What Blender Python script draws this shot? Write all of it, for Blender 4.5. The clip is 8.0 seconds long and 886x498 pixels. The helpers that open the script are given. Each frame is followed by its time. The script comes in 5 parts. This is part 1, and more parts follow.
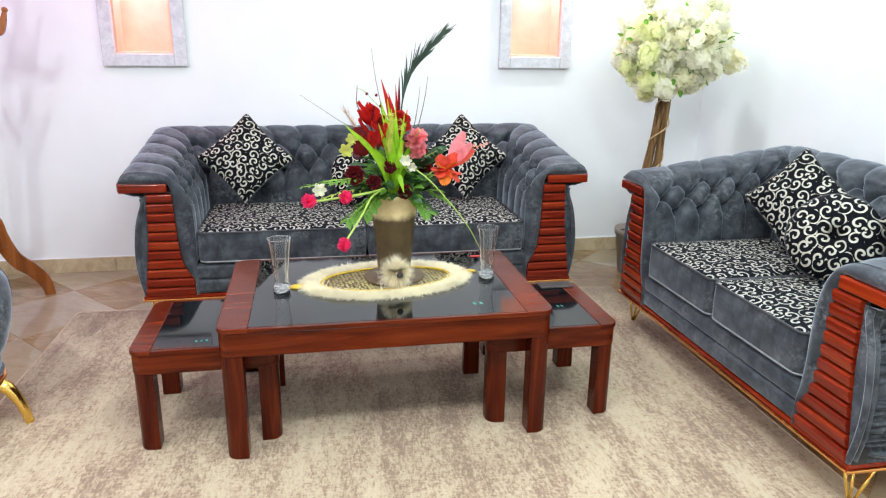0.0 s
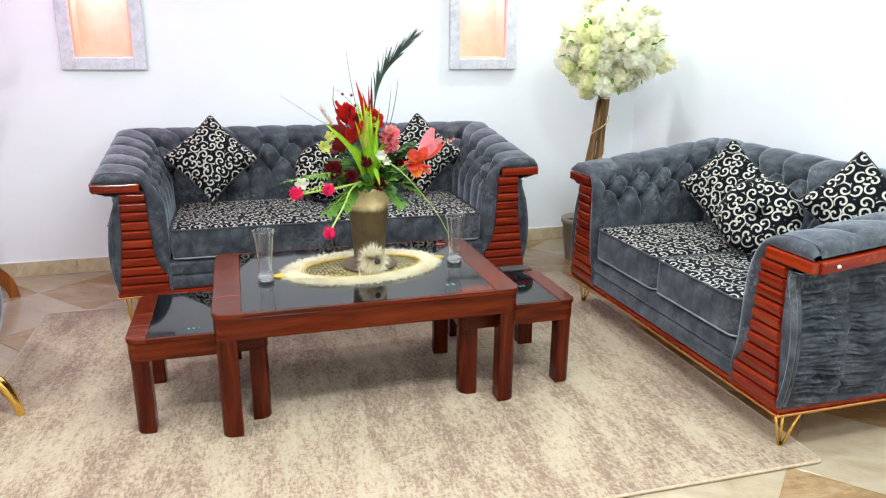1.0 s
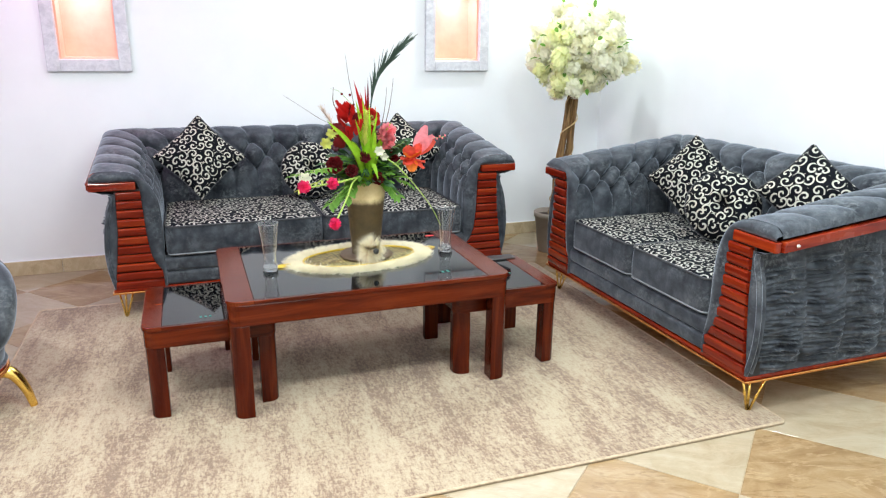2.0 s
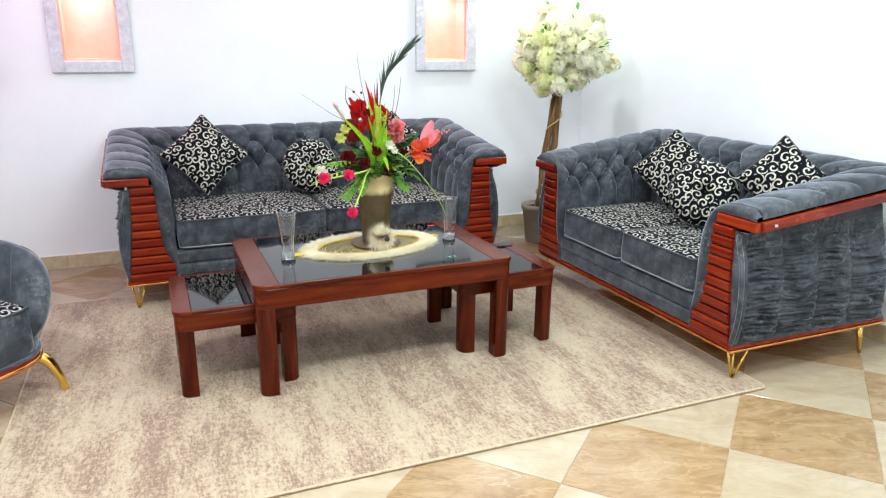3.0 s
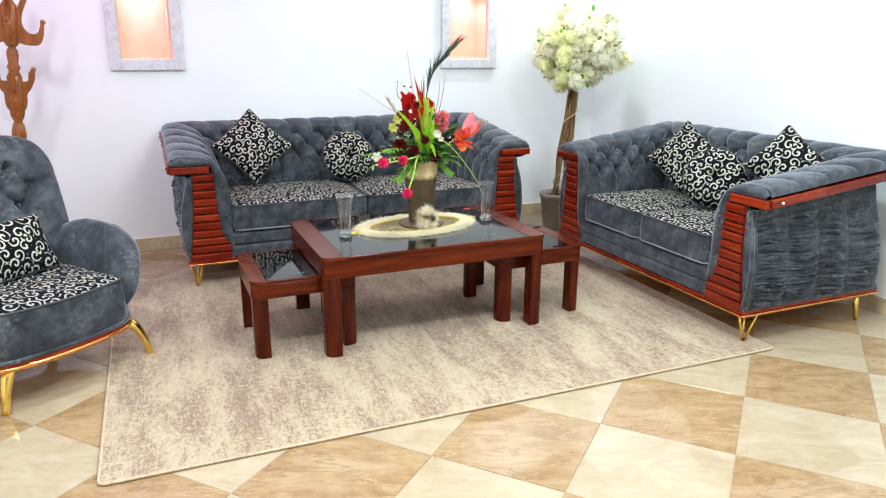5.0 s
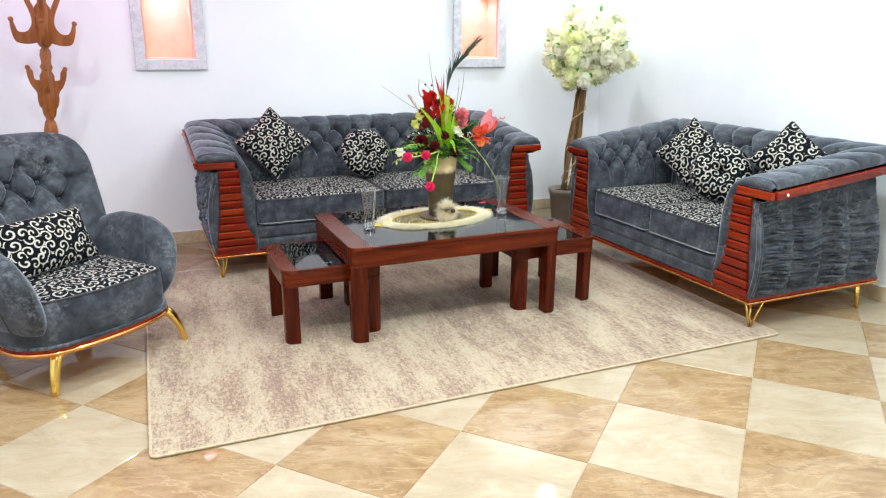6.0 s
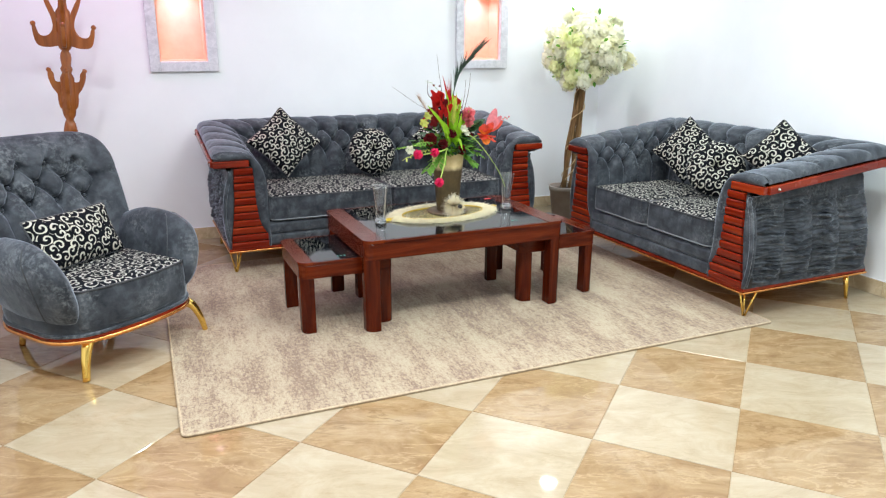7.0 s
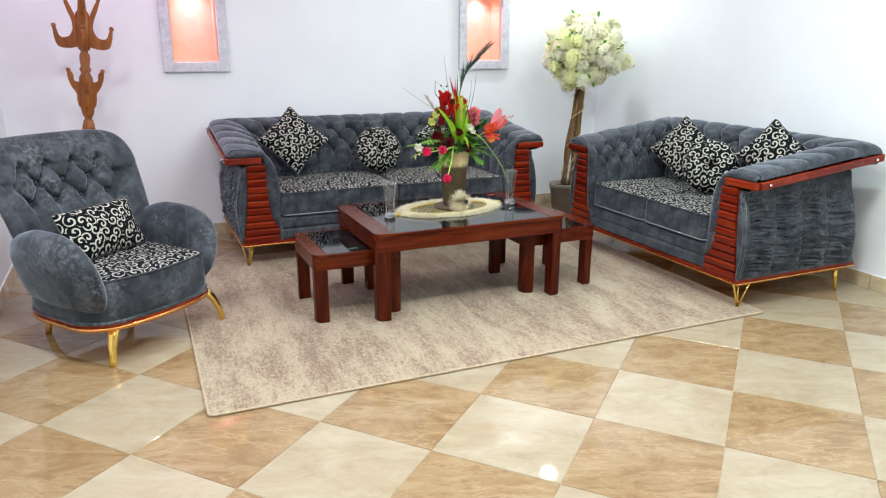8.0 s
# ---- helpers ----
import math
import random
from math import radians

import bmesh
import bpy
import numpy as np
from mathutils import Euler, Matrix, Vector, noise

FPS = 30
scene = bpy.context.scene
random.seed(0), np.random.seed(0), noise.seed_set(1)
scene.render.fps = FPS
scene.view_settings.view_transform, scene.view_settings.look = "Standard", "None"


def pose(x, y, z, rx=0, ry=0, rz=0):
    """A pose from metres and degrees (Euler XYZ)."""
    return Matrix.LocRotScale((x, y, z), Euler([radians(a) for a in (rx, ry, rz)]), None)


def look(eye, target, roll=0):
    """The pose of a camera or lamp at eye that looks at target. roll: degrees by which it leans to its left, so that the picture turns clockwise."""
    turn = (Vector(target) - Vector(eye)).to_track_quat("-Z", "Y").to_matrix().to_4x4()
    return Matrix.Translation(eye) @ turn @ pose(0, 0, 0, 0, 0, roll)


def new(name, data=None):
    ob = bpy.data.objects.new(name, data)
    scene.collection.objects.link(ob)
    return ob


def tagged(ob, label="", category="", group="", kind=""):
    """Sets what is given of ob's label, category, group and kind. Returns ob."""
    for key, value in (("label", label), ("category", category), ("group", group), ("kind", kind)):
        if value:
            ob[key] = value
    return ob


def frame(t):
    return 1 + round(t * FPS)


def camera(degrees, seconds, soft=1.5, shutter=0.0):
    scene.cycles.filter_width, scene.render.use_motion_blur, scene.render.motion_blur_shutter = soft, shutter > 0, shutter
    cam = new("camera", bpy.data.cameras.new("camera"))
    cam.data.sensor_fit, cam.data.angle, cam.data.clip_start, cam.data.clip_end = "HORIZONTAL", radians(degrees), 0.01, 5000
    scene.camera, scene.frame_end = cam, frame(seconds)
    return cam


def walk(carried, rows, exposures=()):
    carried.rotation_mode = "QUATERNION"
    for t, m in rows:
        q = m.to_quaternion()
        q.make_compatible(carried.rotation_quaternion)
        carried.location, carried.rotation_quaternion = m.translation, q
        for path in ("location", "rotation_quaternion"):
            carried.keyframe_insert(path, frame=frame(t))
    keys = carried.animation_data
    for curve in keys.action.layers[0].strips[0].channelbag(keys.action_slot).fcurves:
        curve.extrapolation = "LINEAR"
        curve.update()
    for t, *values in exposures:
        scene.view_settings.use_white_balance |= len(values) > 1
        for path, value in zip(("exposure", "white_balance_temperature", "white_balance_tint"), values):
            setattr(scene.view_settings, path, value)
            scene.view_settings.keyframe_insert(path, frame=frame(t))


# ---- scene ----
cam = camera(64.4, 8.0, soft=1.2)
PATH = [
    (0, (0.0702, -1.1104, 1.431), (0.4304, 0.7747, 0.867), 0.7),
    (0.5, (-0.015, -1.2048, 1.432), (0.4345, 0.6614, 0.871), 0.6),
    (1, (-0.1259, -1.3141, 1.441), (0.4107, 0.5293, 0.881), 0.5),
    (1.5, (-0.2292, -1.3877, 1.443), (0.3717, 0.4369, 0.886), 0.6),
    (3, (-0.5894, -1.6153, 1.441), (0.1494, 0.1593, 0.89), 0.4),
    (3.5, (-0.6814, -1.6823, 1.438), (0.0662, 0.0879, 0.885), 0.3),
    (4, (-0.7901, -1.7657, 1.438), (-0.0415, 0.0045, 0.886), 0.2),
    (4.5, (-0.8717, -1.8242, 1.437), (-0.1192, -0.0552, 0.885), 0.3),
    (6, (-1.1323, -1.992, 1.438), (-0.3739, -0.2263, 0.885), 0.2),
    (6.5, (-1.1928, -2.0485, 1.444), (-0.4265, -0.2861, 0.891), 0.3),
    (7, (-1.2632, -2.1265, 1.447), (-0.494, -0.3652, 0.896), 0.1),
    (7.5, (-1.3212, -2.194, 1.456), (-0.549, -0.4339, 0.904), 0.1),
    (8, (-1.3893, -2.2631, 1.459), (-0.6102, -0.5053, 0.907), 0.2),
]
walk(cam, [(t, look(eye, target, roll)) for t, eye, target, roll in PATH],
     [(0, 0.35), (1.5, 0.33), (4.5, 0.30), (6.5, 0.23), (7.0, 0.16), (8.0, -0.01)])

# ---- world and light ----
world = bpy.data.worlds.new("world")
scene.world = world
world.use_nodes = True
world.node_tree.nodes["Background"].inputs[0].default_value = (0.80, 0.86, 1.0, 1)
world.node_tree.nodes["Background"].inputs[1].default_value = 0.35
CEIL = 2.75
X0, X1, Y0, Y1 = -2.18, 2.785, -6.0, 3.5        # the room's inner faces


def area_lamp(name, x, y, z, sx, sy, power, colour, shape="RECTANGLE"):
    d = bpy.data.lights.new(name, "AREA")
    d.shape, d.size, d.size_y, d.energy, d.color = shape, sx, sy, power, colour
    ob = new(name, d)
    ob.matrix_world = pose(x, y, z)
    return ob


COOL = (0.905, 0.967, 1.0)
# invented overhead panels, out of view, that give the room its soft fill
FILL_PANELS = [(0.45, -0.35, 60), (0.2, -3.4, 50)]
for px, py, watts in FILL_PANELS:
    area_lamp("panel_light", px, py, CEIL - 0.035, 0.85, 0.55, watts, COOL)
GREENISH = (0.80, 0.975, 1.0)
# first matches a floor reflection; next two roughly follow wall shadows; last three added fill
DOWNLIGHTS_AND_FILLS = [(2.15, 3.05, 20, COOL), (0.62, 2.25, 14, COOL), (1.65, 0.40, 26, GREENISH), (-1.80, 0.55, 29, COOL), (2.2, -1.5, 24, GREENISH), (-1.2, -0.35, 41, COOL)]
for px, py, watts, tint in DOWNLIGHTS_AND_FILLS:
    area_lamp("downlight", px, py, CEIL - 0.02, 0.13, 0.13, watts, tint, "DISK")

# unseen pink lamp without a fitting, added to tint the left wall lilac
area_lamp("pink_spot", -1.35, 2.75, CEIL - 0.02, 0.11, 0.11, 8, (0.95, 0.34, 0.85), "DISK")


# ---- materials ----
class Nodes:
    """A small wrapper that strings shader nodes together."""

    def __init__(self, name):
        self.mat = bpy.data.materials.new(name)
        self.mat.use_nodes = True
        self.t = self.mat.node_tree
        self.b = self.t.nodes["Principled BSDF"]
        self.c = self.t.nodes.new("ShaderNodeTexCoord").outputs["Object"]

    def add(self, kind, **inputs):
        n = self.t.nodes.new(kind)
        for k, v in inputs.items():
            self.put(n.inputs[int(k[1:])] if k[0] == "_" and k[1:].isdigit() else n.inputs[k.replace("_", " ")], v)
        return n

    def put(self, socket, v):
        if isinstance(v, bpy.types.NodeSocket):
            self.t.links.new(v, socket)
        else:
            socket.default_value = v

    def map(self, scale=(1, 1, 1), rot=(0, 0, 0), vec=None, loc=(0, 0, 0)):
        n = self.add("ShaderNodeMapping", Vector=vec or self.c, Scale=scale, Rotation=rot, Location=loc)
        return n.outputs[0]

    def noise(self, scale, detail=4.0, rough=0.55, vec=None, distortion=0.0):
        n = self.add("ShaderNodeTexNoise", Vector=vec or self.c, Scale=scale, Detail=detail, Roughness=rough, Distortion=distortion)
        return n.outputs[0]

    def ramp(self, fac, *stops):
        n = self.add("ShaderNodeValToRGB", Fac=fac)
        e = n.color_ramp.elements
        while len(e) < len(stops):
            e.new(0.5)
        for el, (p, c) in zip(e, stops):
            el.position = p
            el.color = (*c, 1) if isinstance(c, tuple) else (c, c, c, 1)
        return n.outputs[0]

    def mix(self, fac, a, b, mode="MIX"):
        n = self.t.nodes.new("ShaderNodeMix")
        n.data_type, n.blend_type = "RGBA", mode
        for i, v in ((0, fac), (6, a), (7, b)):
            if isinstance(v, tuple) and len(v) == 3:
                v = (*v, 1)
            self.put(n.inputs[i], v)
        return n.outputs[2]

    def math(self, op, a, b=0.0, c=0.0):
        n = self.t.nodes.new("ShaderNodeMath")
        n.operation = op
        for i, v in enumerate((a, b, c)):
            self.put(n.inputs[i], v)
        return n.outputs[0]

    def bump(self, height, strength=0.3, distance=0.002):
        self.put(self.b.inputs["Normal"], self.add("ShaderNodeBump", Height=height, Strength=strength, Distance=distance).outputs[0])

    def done(self, base=None, rough=0.5, metal=0.0, **more):
        if base is not None:
            self.put(self.b.inputs["Base Color"], (*base, 1) if isinstance(base, tuple) else base)
        self.put(self.b.inputs["Roughness"], rough)
        self.put(self.b.inputs["Metallic"], metal)
        for k, v in more.items():
            if isinstance(v, tuple) and len(v) == 3:
                v = (*v, 1)
            self.put(self.b.inputs[k.replace("_", " ")], v)
        return self.mat


def plaster_mat():
    g = Nodes("wall_paint")
    n = g.noise(2.5, 5)
    base = g.ramp(n, (0.3, (0.78, 0.80, 0.825)), (0.7, (0.82, 0.84, 0.865)))
    g.bump(g.noise(140, 3), 0.12, 0.001)
    return g.done(base, g.ramp(g.noise(9, 3), (0.3, 0.45), (0.7, 0.6)))


def ceiling_mat():
    g = Nodes("ceiling_paint")
    g.bump(g.noise(90, 3), 0.15, 0.001)
    return g.done(g.ramp(g.noise(3, 4), (0.3, (0.80, 0.80, 0.79)), (0.7, (0.85, 0.85, 0.84))), 0.7)


def marble_mat(name, a, b, c, vein, amount):
    """Polished ceramic with drifting bands; every tile cuts another piece out of the pattern."""
    g = Nodes(name)
    rnd = g.t.nodes.new("ShaderNodeObjectInfo").outputs["Random"]
    shift = g.add("ShaderNodeCombineXYZ", X=g.math("MULTIPLY", rnd, 37.0), Y=g.math("MULTIPLY", rnd, 91.0), Z=g.math("MULTIPLY", rnd, 13.0)).outputs[0]
    v = g.add("ShaderNodeVectorMath", _0=g.map((1, 1, 1), (0, 0, radians(-25))), _1=shift).outputs[0]
    v = g.map((1.0, 1.9, 1.0), vec=v)
    big = g.noise(3.4, 10, 0.74, v, 0.9)
    base = g.ramp(big, (0.36, a), (0.5, b), (0.63, c))
    vv = g.map((0.8, 1.5, 1.0), vec=v, loc=(3, 1, 5))
    patchy = g.ramp(g.noise(1.8, 4, 0.6, g.map((1, 1, 1), vec=v, loc=(2, 9, 4))), (0.44, 0.0), (0.60, 1.0))
    line = g.math("ABSOLUTE", g.math("SUBTRACT", g.noise(3.2, 6, 0.6, vv, 0.3), 0.5))
    base = g.mix(g.math("MULTIPLY", g.ramp(line, (0.0, amount), (0.024, 0.0)), patchy), base, vein)
    crack = g.math("ABSOLUTE", g.math("SUBTRACT", g.noise(2.6, 7, 0.62, g.map((1, 1, 1), vec=vv, loc=(7, 3, 1)), 0.4), 0.5))
    base = g.mix(g.math("MULTIPLY", g.ramp(crack, (0.0, min(0.8, 1.6 * amount - 0.2)), (0.020, 0.0)), g.ramp(patchy, (0.0, 1.0), (1.0, 0.35))), base, tuple(min(1.0, q * 1.18) for q in c))
    g.bump(g.noise(3.0, 2), 0.02, 0.002)
    return g.done(base, g.ramp(g.noise(12, 3), (0.3, 0.022), (0.7, 0.05)), Specular_IOR_Level=0.33)


def wood_mat(name, dark, mid, light, rough, along="Z", scale=1.0, coat=0.4):
    g = Nodes(name)
    rnd = g.t.nodes.new("ShaderNodeObjectInfo").outputs["Random"]
    shift = g.add("ShaderNodeCombineXYZ", X=g.math("MULTIPLY", rnd, 5.0), Y=g.math("MULTIPLY", rnd, 9.0), Z=rnd).outputs[0]
    v = g.add("ShaderNodeVectorMath", _0=g.c, _1=shift).outputs[0]
    s = {"X": (1.2, 14, 14), "Y": (14, 1.2, 14), "Z": (14, 14, 1.2)}[along]
    v = g.map(tuple(q * scale for q in s), vec=v)
    n = g.noise(1.6, 7, 0.62, v, 0.8)
    base = g.ramp(n, (0.28, dark), (0.5, mid), (0.75, light))
    pores = g.noise(9, 3, 0.7, v)
    base = g.mix(g.ramp(pores, (0.58, 0.0), (0.80, 0.18)), base, dark)
    g.bump(pores, 0.06, 0.001)
    return g.done(base, g.ramp(g.noise(6, 3), (0.3, rough), (0.7, rough + 0.12)), Coat_Weight=coat, Coat_Roughness=0.12, Specular_IOR_Level=0.18)


def velvet_mat():
    g = Nodes("grey_velvet")
    cloud = g.noise(10, 6, 0.62, None, 0.3)
    base = g.ramp(cloud, (0.30, (0.012, 0.0145, 0.0195)), (0.5, (0.036, 0.0415, 0.051)), (0.72, (0.082, 0.092, 0.106)))
    worn = g.math("MULTIPLY", g.ramp(g.noise(4.5, 4, 0.6), (0.47, 0.0), (0.64, 1.0)), g.ramp(g.noise(48, 6, 0.72), (0.46, 0.0), (0.66, 0.75)))
    base = g.mix(worn, base, (0.175, 0.192, 0.205))
    g.bump(g.noise(420, 2), 0.25, 0.001)
    return g.done(base, g.ramp(cloud, (0.3, 0.75), (0.7, 0.55)), Sheen_Weight=0.6, Specular_IOR_Level=0.2, Sheen_Roughness=0.35, Sheen_Tint=(0.75, 0.85, 1.0))


def scroll_mat(name, size, dark, pale):
    """Cut-pile cloth with pale curling tendrils: spirals wound round scattered centres."""
    g = Nodes(name)
    warp = g.add("ShaderNodeTexNoise", Vector=g.c, Scale=9.0, Detail=2.0)
    off = g.add("ShaderNodeVectorMath", _0=warp.outputs["Color"], _1=(0.5, 0.5, 0.5))
    off.operation = "SUBTRACT"
    sc = g.add("ShaderNodeVectorMath", _0=off.outputs[0], _1=(0.016, 0.016, 0.0))
    sc.operation = "MULTIPLY"
    v = g.add("ShaderNodeVectorMath", _0=g.c, _1=sc.outputs[0]).outputs[0]
    v = g.map((1 / size, 1 / size, 0.0), vec=v)
    vor = g.add("ShaderNodeTexVoronoi", Vector=v, Scale=1.0, Randomness=0.85)
    vor.voronoi_dimensions = "2D"
    d = g.add("ShaderNodeVectorMath", _0=v, _1=vor.outputs["Position"])
    d.operation = "SUBTRACT"
    xyz = g.add("ShaderNodeSeparateXYZ", Vector=d.outputs[0])
    col = g.add("ShaderNodeSeparateXYZ", Vector=vor.outputs["Color"])
    hand = g.math("SUBTRACT", g.math("MULTIPLY", g.math("GREATER_THAN", col.outputs[0], 0.5), 2.0), 1.0)
    ang = g.math("MULTIPLY", g.math("ARCTAN2", xyz.outputs[1], xyz.outputs[0]), hand)
    turn = g.math("ADD", g.math("MULTIPLY", vor.outputs["Distance"], 12.5), g.math("ADD", ang, g.math("MULTIPLY", col.outputs[1], 6.28)))
    wave = g.math("SINE", turn)
    fade = g.ramp(vor.outputs["Distance"], (0.0, 0.0), (0.10, 0.0), (0.40, 0.12), (0.62, 0.5))
    fade = g.math("ADD", fade, g.math("MULTIPLY", g.math("SUBTRACT", g.noise(1.3, 2, 0.5, v), 0.5), 0.9))
    mask = g.ramp(g.math("SUBTRACT", wave, fade), (0.34, 0.0), (0.46, 1.0))
    grain = g.noise(260, 2)
    pale_c = g.mix(g.ramp(grain, (0.3, 0.0), (0.7, 0.35)), pale, tuple(q * 0.55 for q in pale))
    dark_c = g.mix(g.ramp(g.noise(10, 4), (0.35, 0.0), (0.7, 0.8)), dark, tuple(q * 1.6 for q in dark))
    g.bump(g.math("ADD", mask, g.math("MULTIPLY", grain, 0.4)), 0.35, 0.002)
    return g.done(g.mix(mask, dark_c, pale_c), 0.85, Sheen_Weight=0.0, Specular_IOR_Level=0.08)


def rug_mat():
    g = Nodes("distressed_pile")
    v = g.map((1, 1, 1), (0, 0, radians(2)))
    a = g.noise(1.9, 5, 0.62, g.map((2.6, 0.8, 1), vec=v))
    streak = g.noise(11, 5, 0.66, g.map((3.2, 0.55, 1), vec=v), 0.3)
    dash = g.noise(62, 4, 0.70, g.map((1.7, 0.6, 1), vec=v), 0.5)
    dash2 = g.noise(60, 4, 0.70, g.map((0.6, 1.7, 1), vec=v), 0.5)
    d = g.math("ADD", g.math("MULTIPLY", dash, 0.50), g.math("ADD", g.math("MULTIPLY", dash2, 0.30), g.math("MULTIPLY", streak, 0.20)))
    lvl = g.math("ADD", d, g.math("MULTIPLY", g.math("SUBTRACT", a, 0.5), 0.50))
    base = g.ramp(lvl, (0.43, (0.405, 0.332, 0.226)), (0.485, (0.352, 0.270, 0.182)), (0.530, (0.272, 0.192, 0.126)), (0.590, (0.180, 0.118, 0.080)))
    base = g.mix(g.ramp(g.noise(190, 3, 0.7), (0.5, 0.0), (0.68, 0.35)), base, (0.17, 0.122, 0.085))
    g.bump(g.math("ADD", g.noise(230, 3), g.math("MULTIPLY", dash, 0.5)), 0.6, 0.004)
    return g.done(base, 0.95, Sheen_Weight=0.2)


def plain(name, base, rough=0.5, metal=0.0, vary=0.12, scale=20, bump=0.1, **more):
    """A small thing's surface: its colour in two shades, with a faint grain."""
    g = Nodes(name)
    lo = tuple(q * (1 - vary) for q in base)
    hi = tuple(min(1.0, q * (1 + vary)) for q in base)
    n = g.noise(scale, 4)
    if bump:
        g.bump(g.noise(scale * 8, 3), bump, 0.001)
    return g.done(g.ramp(n, (0.3, lo), (0.7, hi)), g.ramp(n, (0.3, max(0.02, rough - 0.04)), (0.7, rough + 0.04)), metal, **more)


def petal_mat(name, base, vary=0.12):
    """Thin cloth petals and leaves: light passes through them."""
    g = Nodes(name)
    n = g.noise(30, 4)
    c = g.ramp(n, (0.3, tuple(q * (1 - vary) for q in base)), (0.7, tuple(min(1.0, q * (1 + vary)) for q in base)))
    g.done(c, 0.65)
    thin = g.add("ShaderNodeBsdfTranslucent", Color=c)
    mixer = g.add("ShaderNodeMixShader", Fac=0.58)
    g.t.links.new(g.b.outputs[0], mixer.inputs[1])
    g.t.links.new(thin.outputs[0], mixer.inputs[2])
    g.t.links.new(mixer.outputs[0], g.t.nodes["Material Output"].inputs["Surface"])
    return g.mat


def glass_mat():
    """Thin clear glass: see-through, with mirror gloss that grows at the rim."""
    g = Nodes("clear_glass")
    clear = g.add("ShaderNodeBsdfTransparent", Color=(0.93, 0.95, 0.96, 1))
    gloss = g.add("ShaderNodeBsdfGlossy", Color=(1, 1, 1, 1), Roughness=0.02)
    mixer = g.add("ShaderNodeMixShader", Fac=g.math("ADD", g.math("MULTIPLY", g.math("POWER", g.add("ShaderNodeLayerWeight", Blend=0.5).outputs["Facing"], 2.0), 1.0), 0.09))
    g.t.links.new(clear.outputs[0], mixer.inputs[1])
    g.t.links.new(gloss.outputs[0], mixer.inputs[2])
    g.t.links.new(mixer.outputs[0], g.t.nodes["Material Output"].inputs["Surface"])
    return g.mat


def lamp_mat(name, colour, strength):
    g = Nodes(name)
    return g.done((0.9, 0.9, 0.9), 0.5, 0.0, Emission_Color=colour, Emission_Strength=strength)


PAINT, CEILING = plaster_mat(), ceiling_mat()
TILE_PALE = marble_mat("pale_tile", (0.318, 0.252, 0.165), (0.366, 0.299, 0.206), (0.400, 0.340, 0.247), (0.27, 0.195, 0.108), 0.28)
TILE_BROWN = marble_mat("brown_tile", (0.228, 0.140, 0.068), (0.288, 0.190, 0.098), (0.345, 0.248, 0.142), (0.150, 0.082, 0.036), 0.55)
SKIRT = marble_mat("skirting_tile", (0.40, 0.31, 0.185), (0.49, 0.39, 0.25), (0.57, 0.47, 0.32), (0.27, 0.18, 0.09), 0.4)
GROUT = plain("grout", (0.36, 0.27, 0.17), 0.9)
TABLE_WOOD = wood_mat("mahogany", (0.028, 0.0030, 0.001), (0.080, 0.0100, 0.0024), (0.145, 0.025, 0.0055), 0.12, "X", 1.0, 0.0)
LEG_WOOD = wood_mat("mahogany_upright", (0.022, 0.0024, 0.001), (0.060, 0.0072, 0.0020), (0.110, 0.018, 0.0040), 0.13, "Z", 1.0, 0.0)
SLAT_WOOD = wood_mat("cherry_slat", (0.060, 0.0035, 0.0015), (0.180, 0.013, 0.0035), (0.300, 0.040, 0.008), 0.12, "X", 1.0, 0.2)
RAIL_WOOD = wood_mat("cherry_rail", (0.060, 0.0035, 0.0015), (0.180, 0.013, 0.0035), (0.300, 0.040, 0.008), 0.20, "Y", 1.0, 0.1)
RACK_WOOD = wood_mat("honey_wood", (0.15, 0.038, 0.007), (0.26, 0.076, 0.014), (0.36, 0.120, 0.026), 0.22, "Z", 1.0, 0.5)
VELVET = velvet_mat()
SCROLL = scroll_mat("scroll_cloth", 0.050, (0.0035, 0.004, 0.006), (0.52, 0.50, 0.43))
SCROLL_SEAT = scroll_mat("seat_scroll_cloth", 0.052, (0.004, 0.005, 0.008), (0.44, 0.43, 0.39))
PIPING = plain("dark_piping", (0.035, 0.038, 0.045), 0.6)
PIPING_PALE = plain("grey_piping", (0.20, 0.22, 0.24), 0.5)
GOLD = plain("gold_metal", (0.90, 0.62, 0.16), 0.16, 1.0, 0.05)
COPPER = plain("copper_trim", (0.82, 0.38, 0.12), 0.22, 1.0, 0.08)
STUD = plain("chrome_stud", (0.85, 0.85, 0.86), 0.1, 1.0, 0.02)
BLACK_GLASS = plain("black_glass", (0.004, 0.005, 0.006), 0.03, 0.0, 0.1, 4, 0.0, Specular_IOR_Level=0.42)
TEAL = plain("teal_marker", (0.02, 0.20, 0.17), 0.5)
RED_TAG = plain("red_tag", (0.55, 0.02, 0.02), 0.4)
GLASS = glass_mat()
RUG, RUG_EDGE = rug_mat(), plain("rug_binding", (0.43, 0.335, 0.23), 0.9, 0, 0.2, 60)
# near black: painted shade for the slat gaps, also seat deck and rosette button
DARK = plain("gap_shade_and_trim", (0.02, 0.018, 0.017), 0.8)


# ---- building helpers ----
def mesh_ob(name, verts, faces, mat, parent=None, label="", smooth=True):
    me = bpy.data.meshes.new(name)
    me.from_pydata([tuple(v) for v in verts], [], faces)
    me.materials.append(mat)
    me.validate()
    if smooth:
        me.shade_smooth()
    ob = new(name, me)
    ob.parent = parent
    if label:
        ob["label"] = label
    return ob


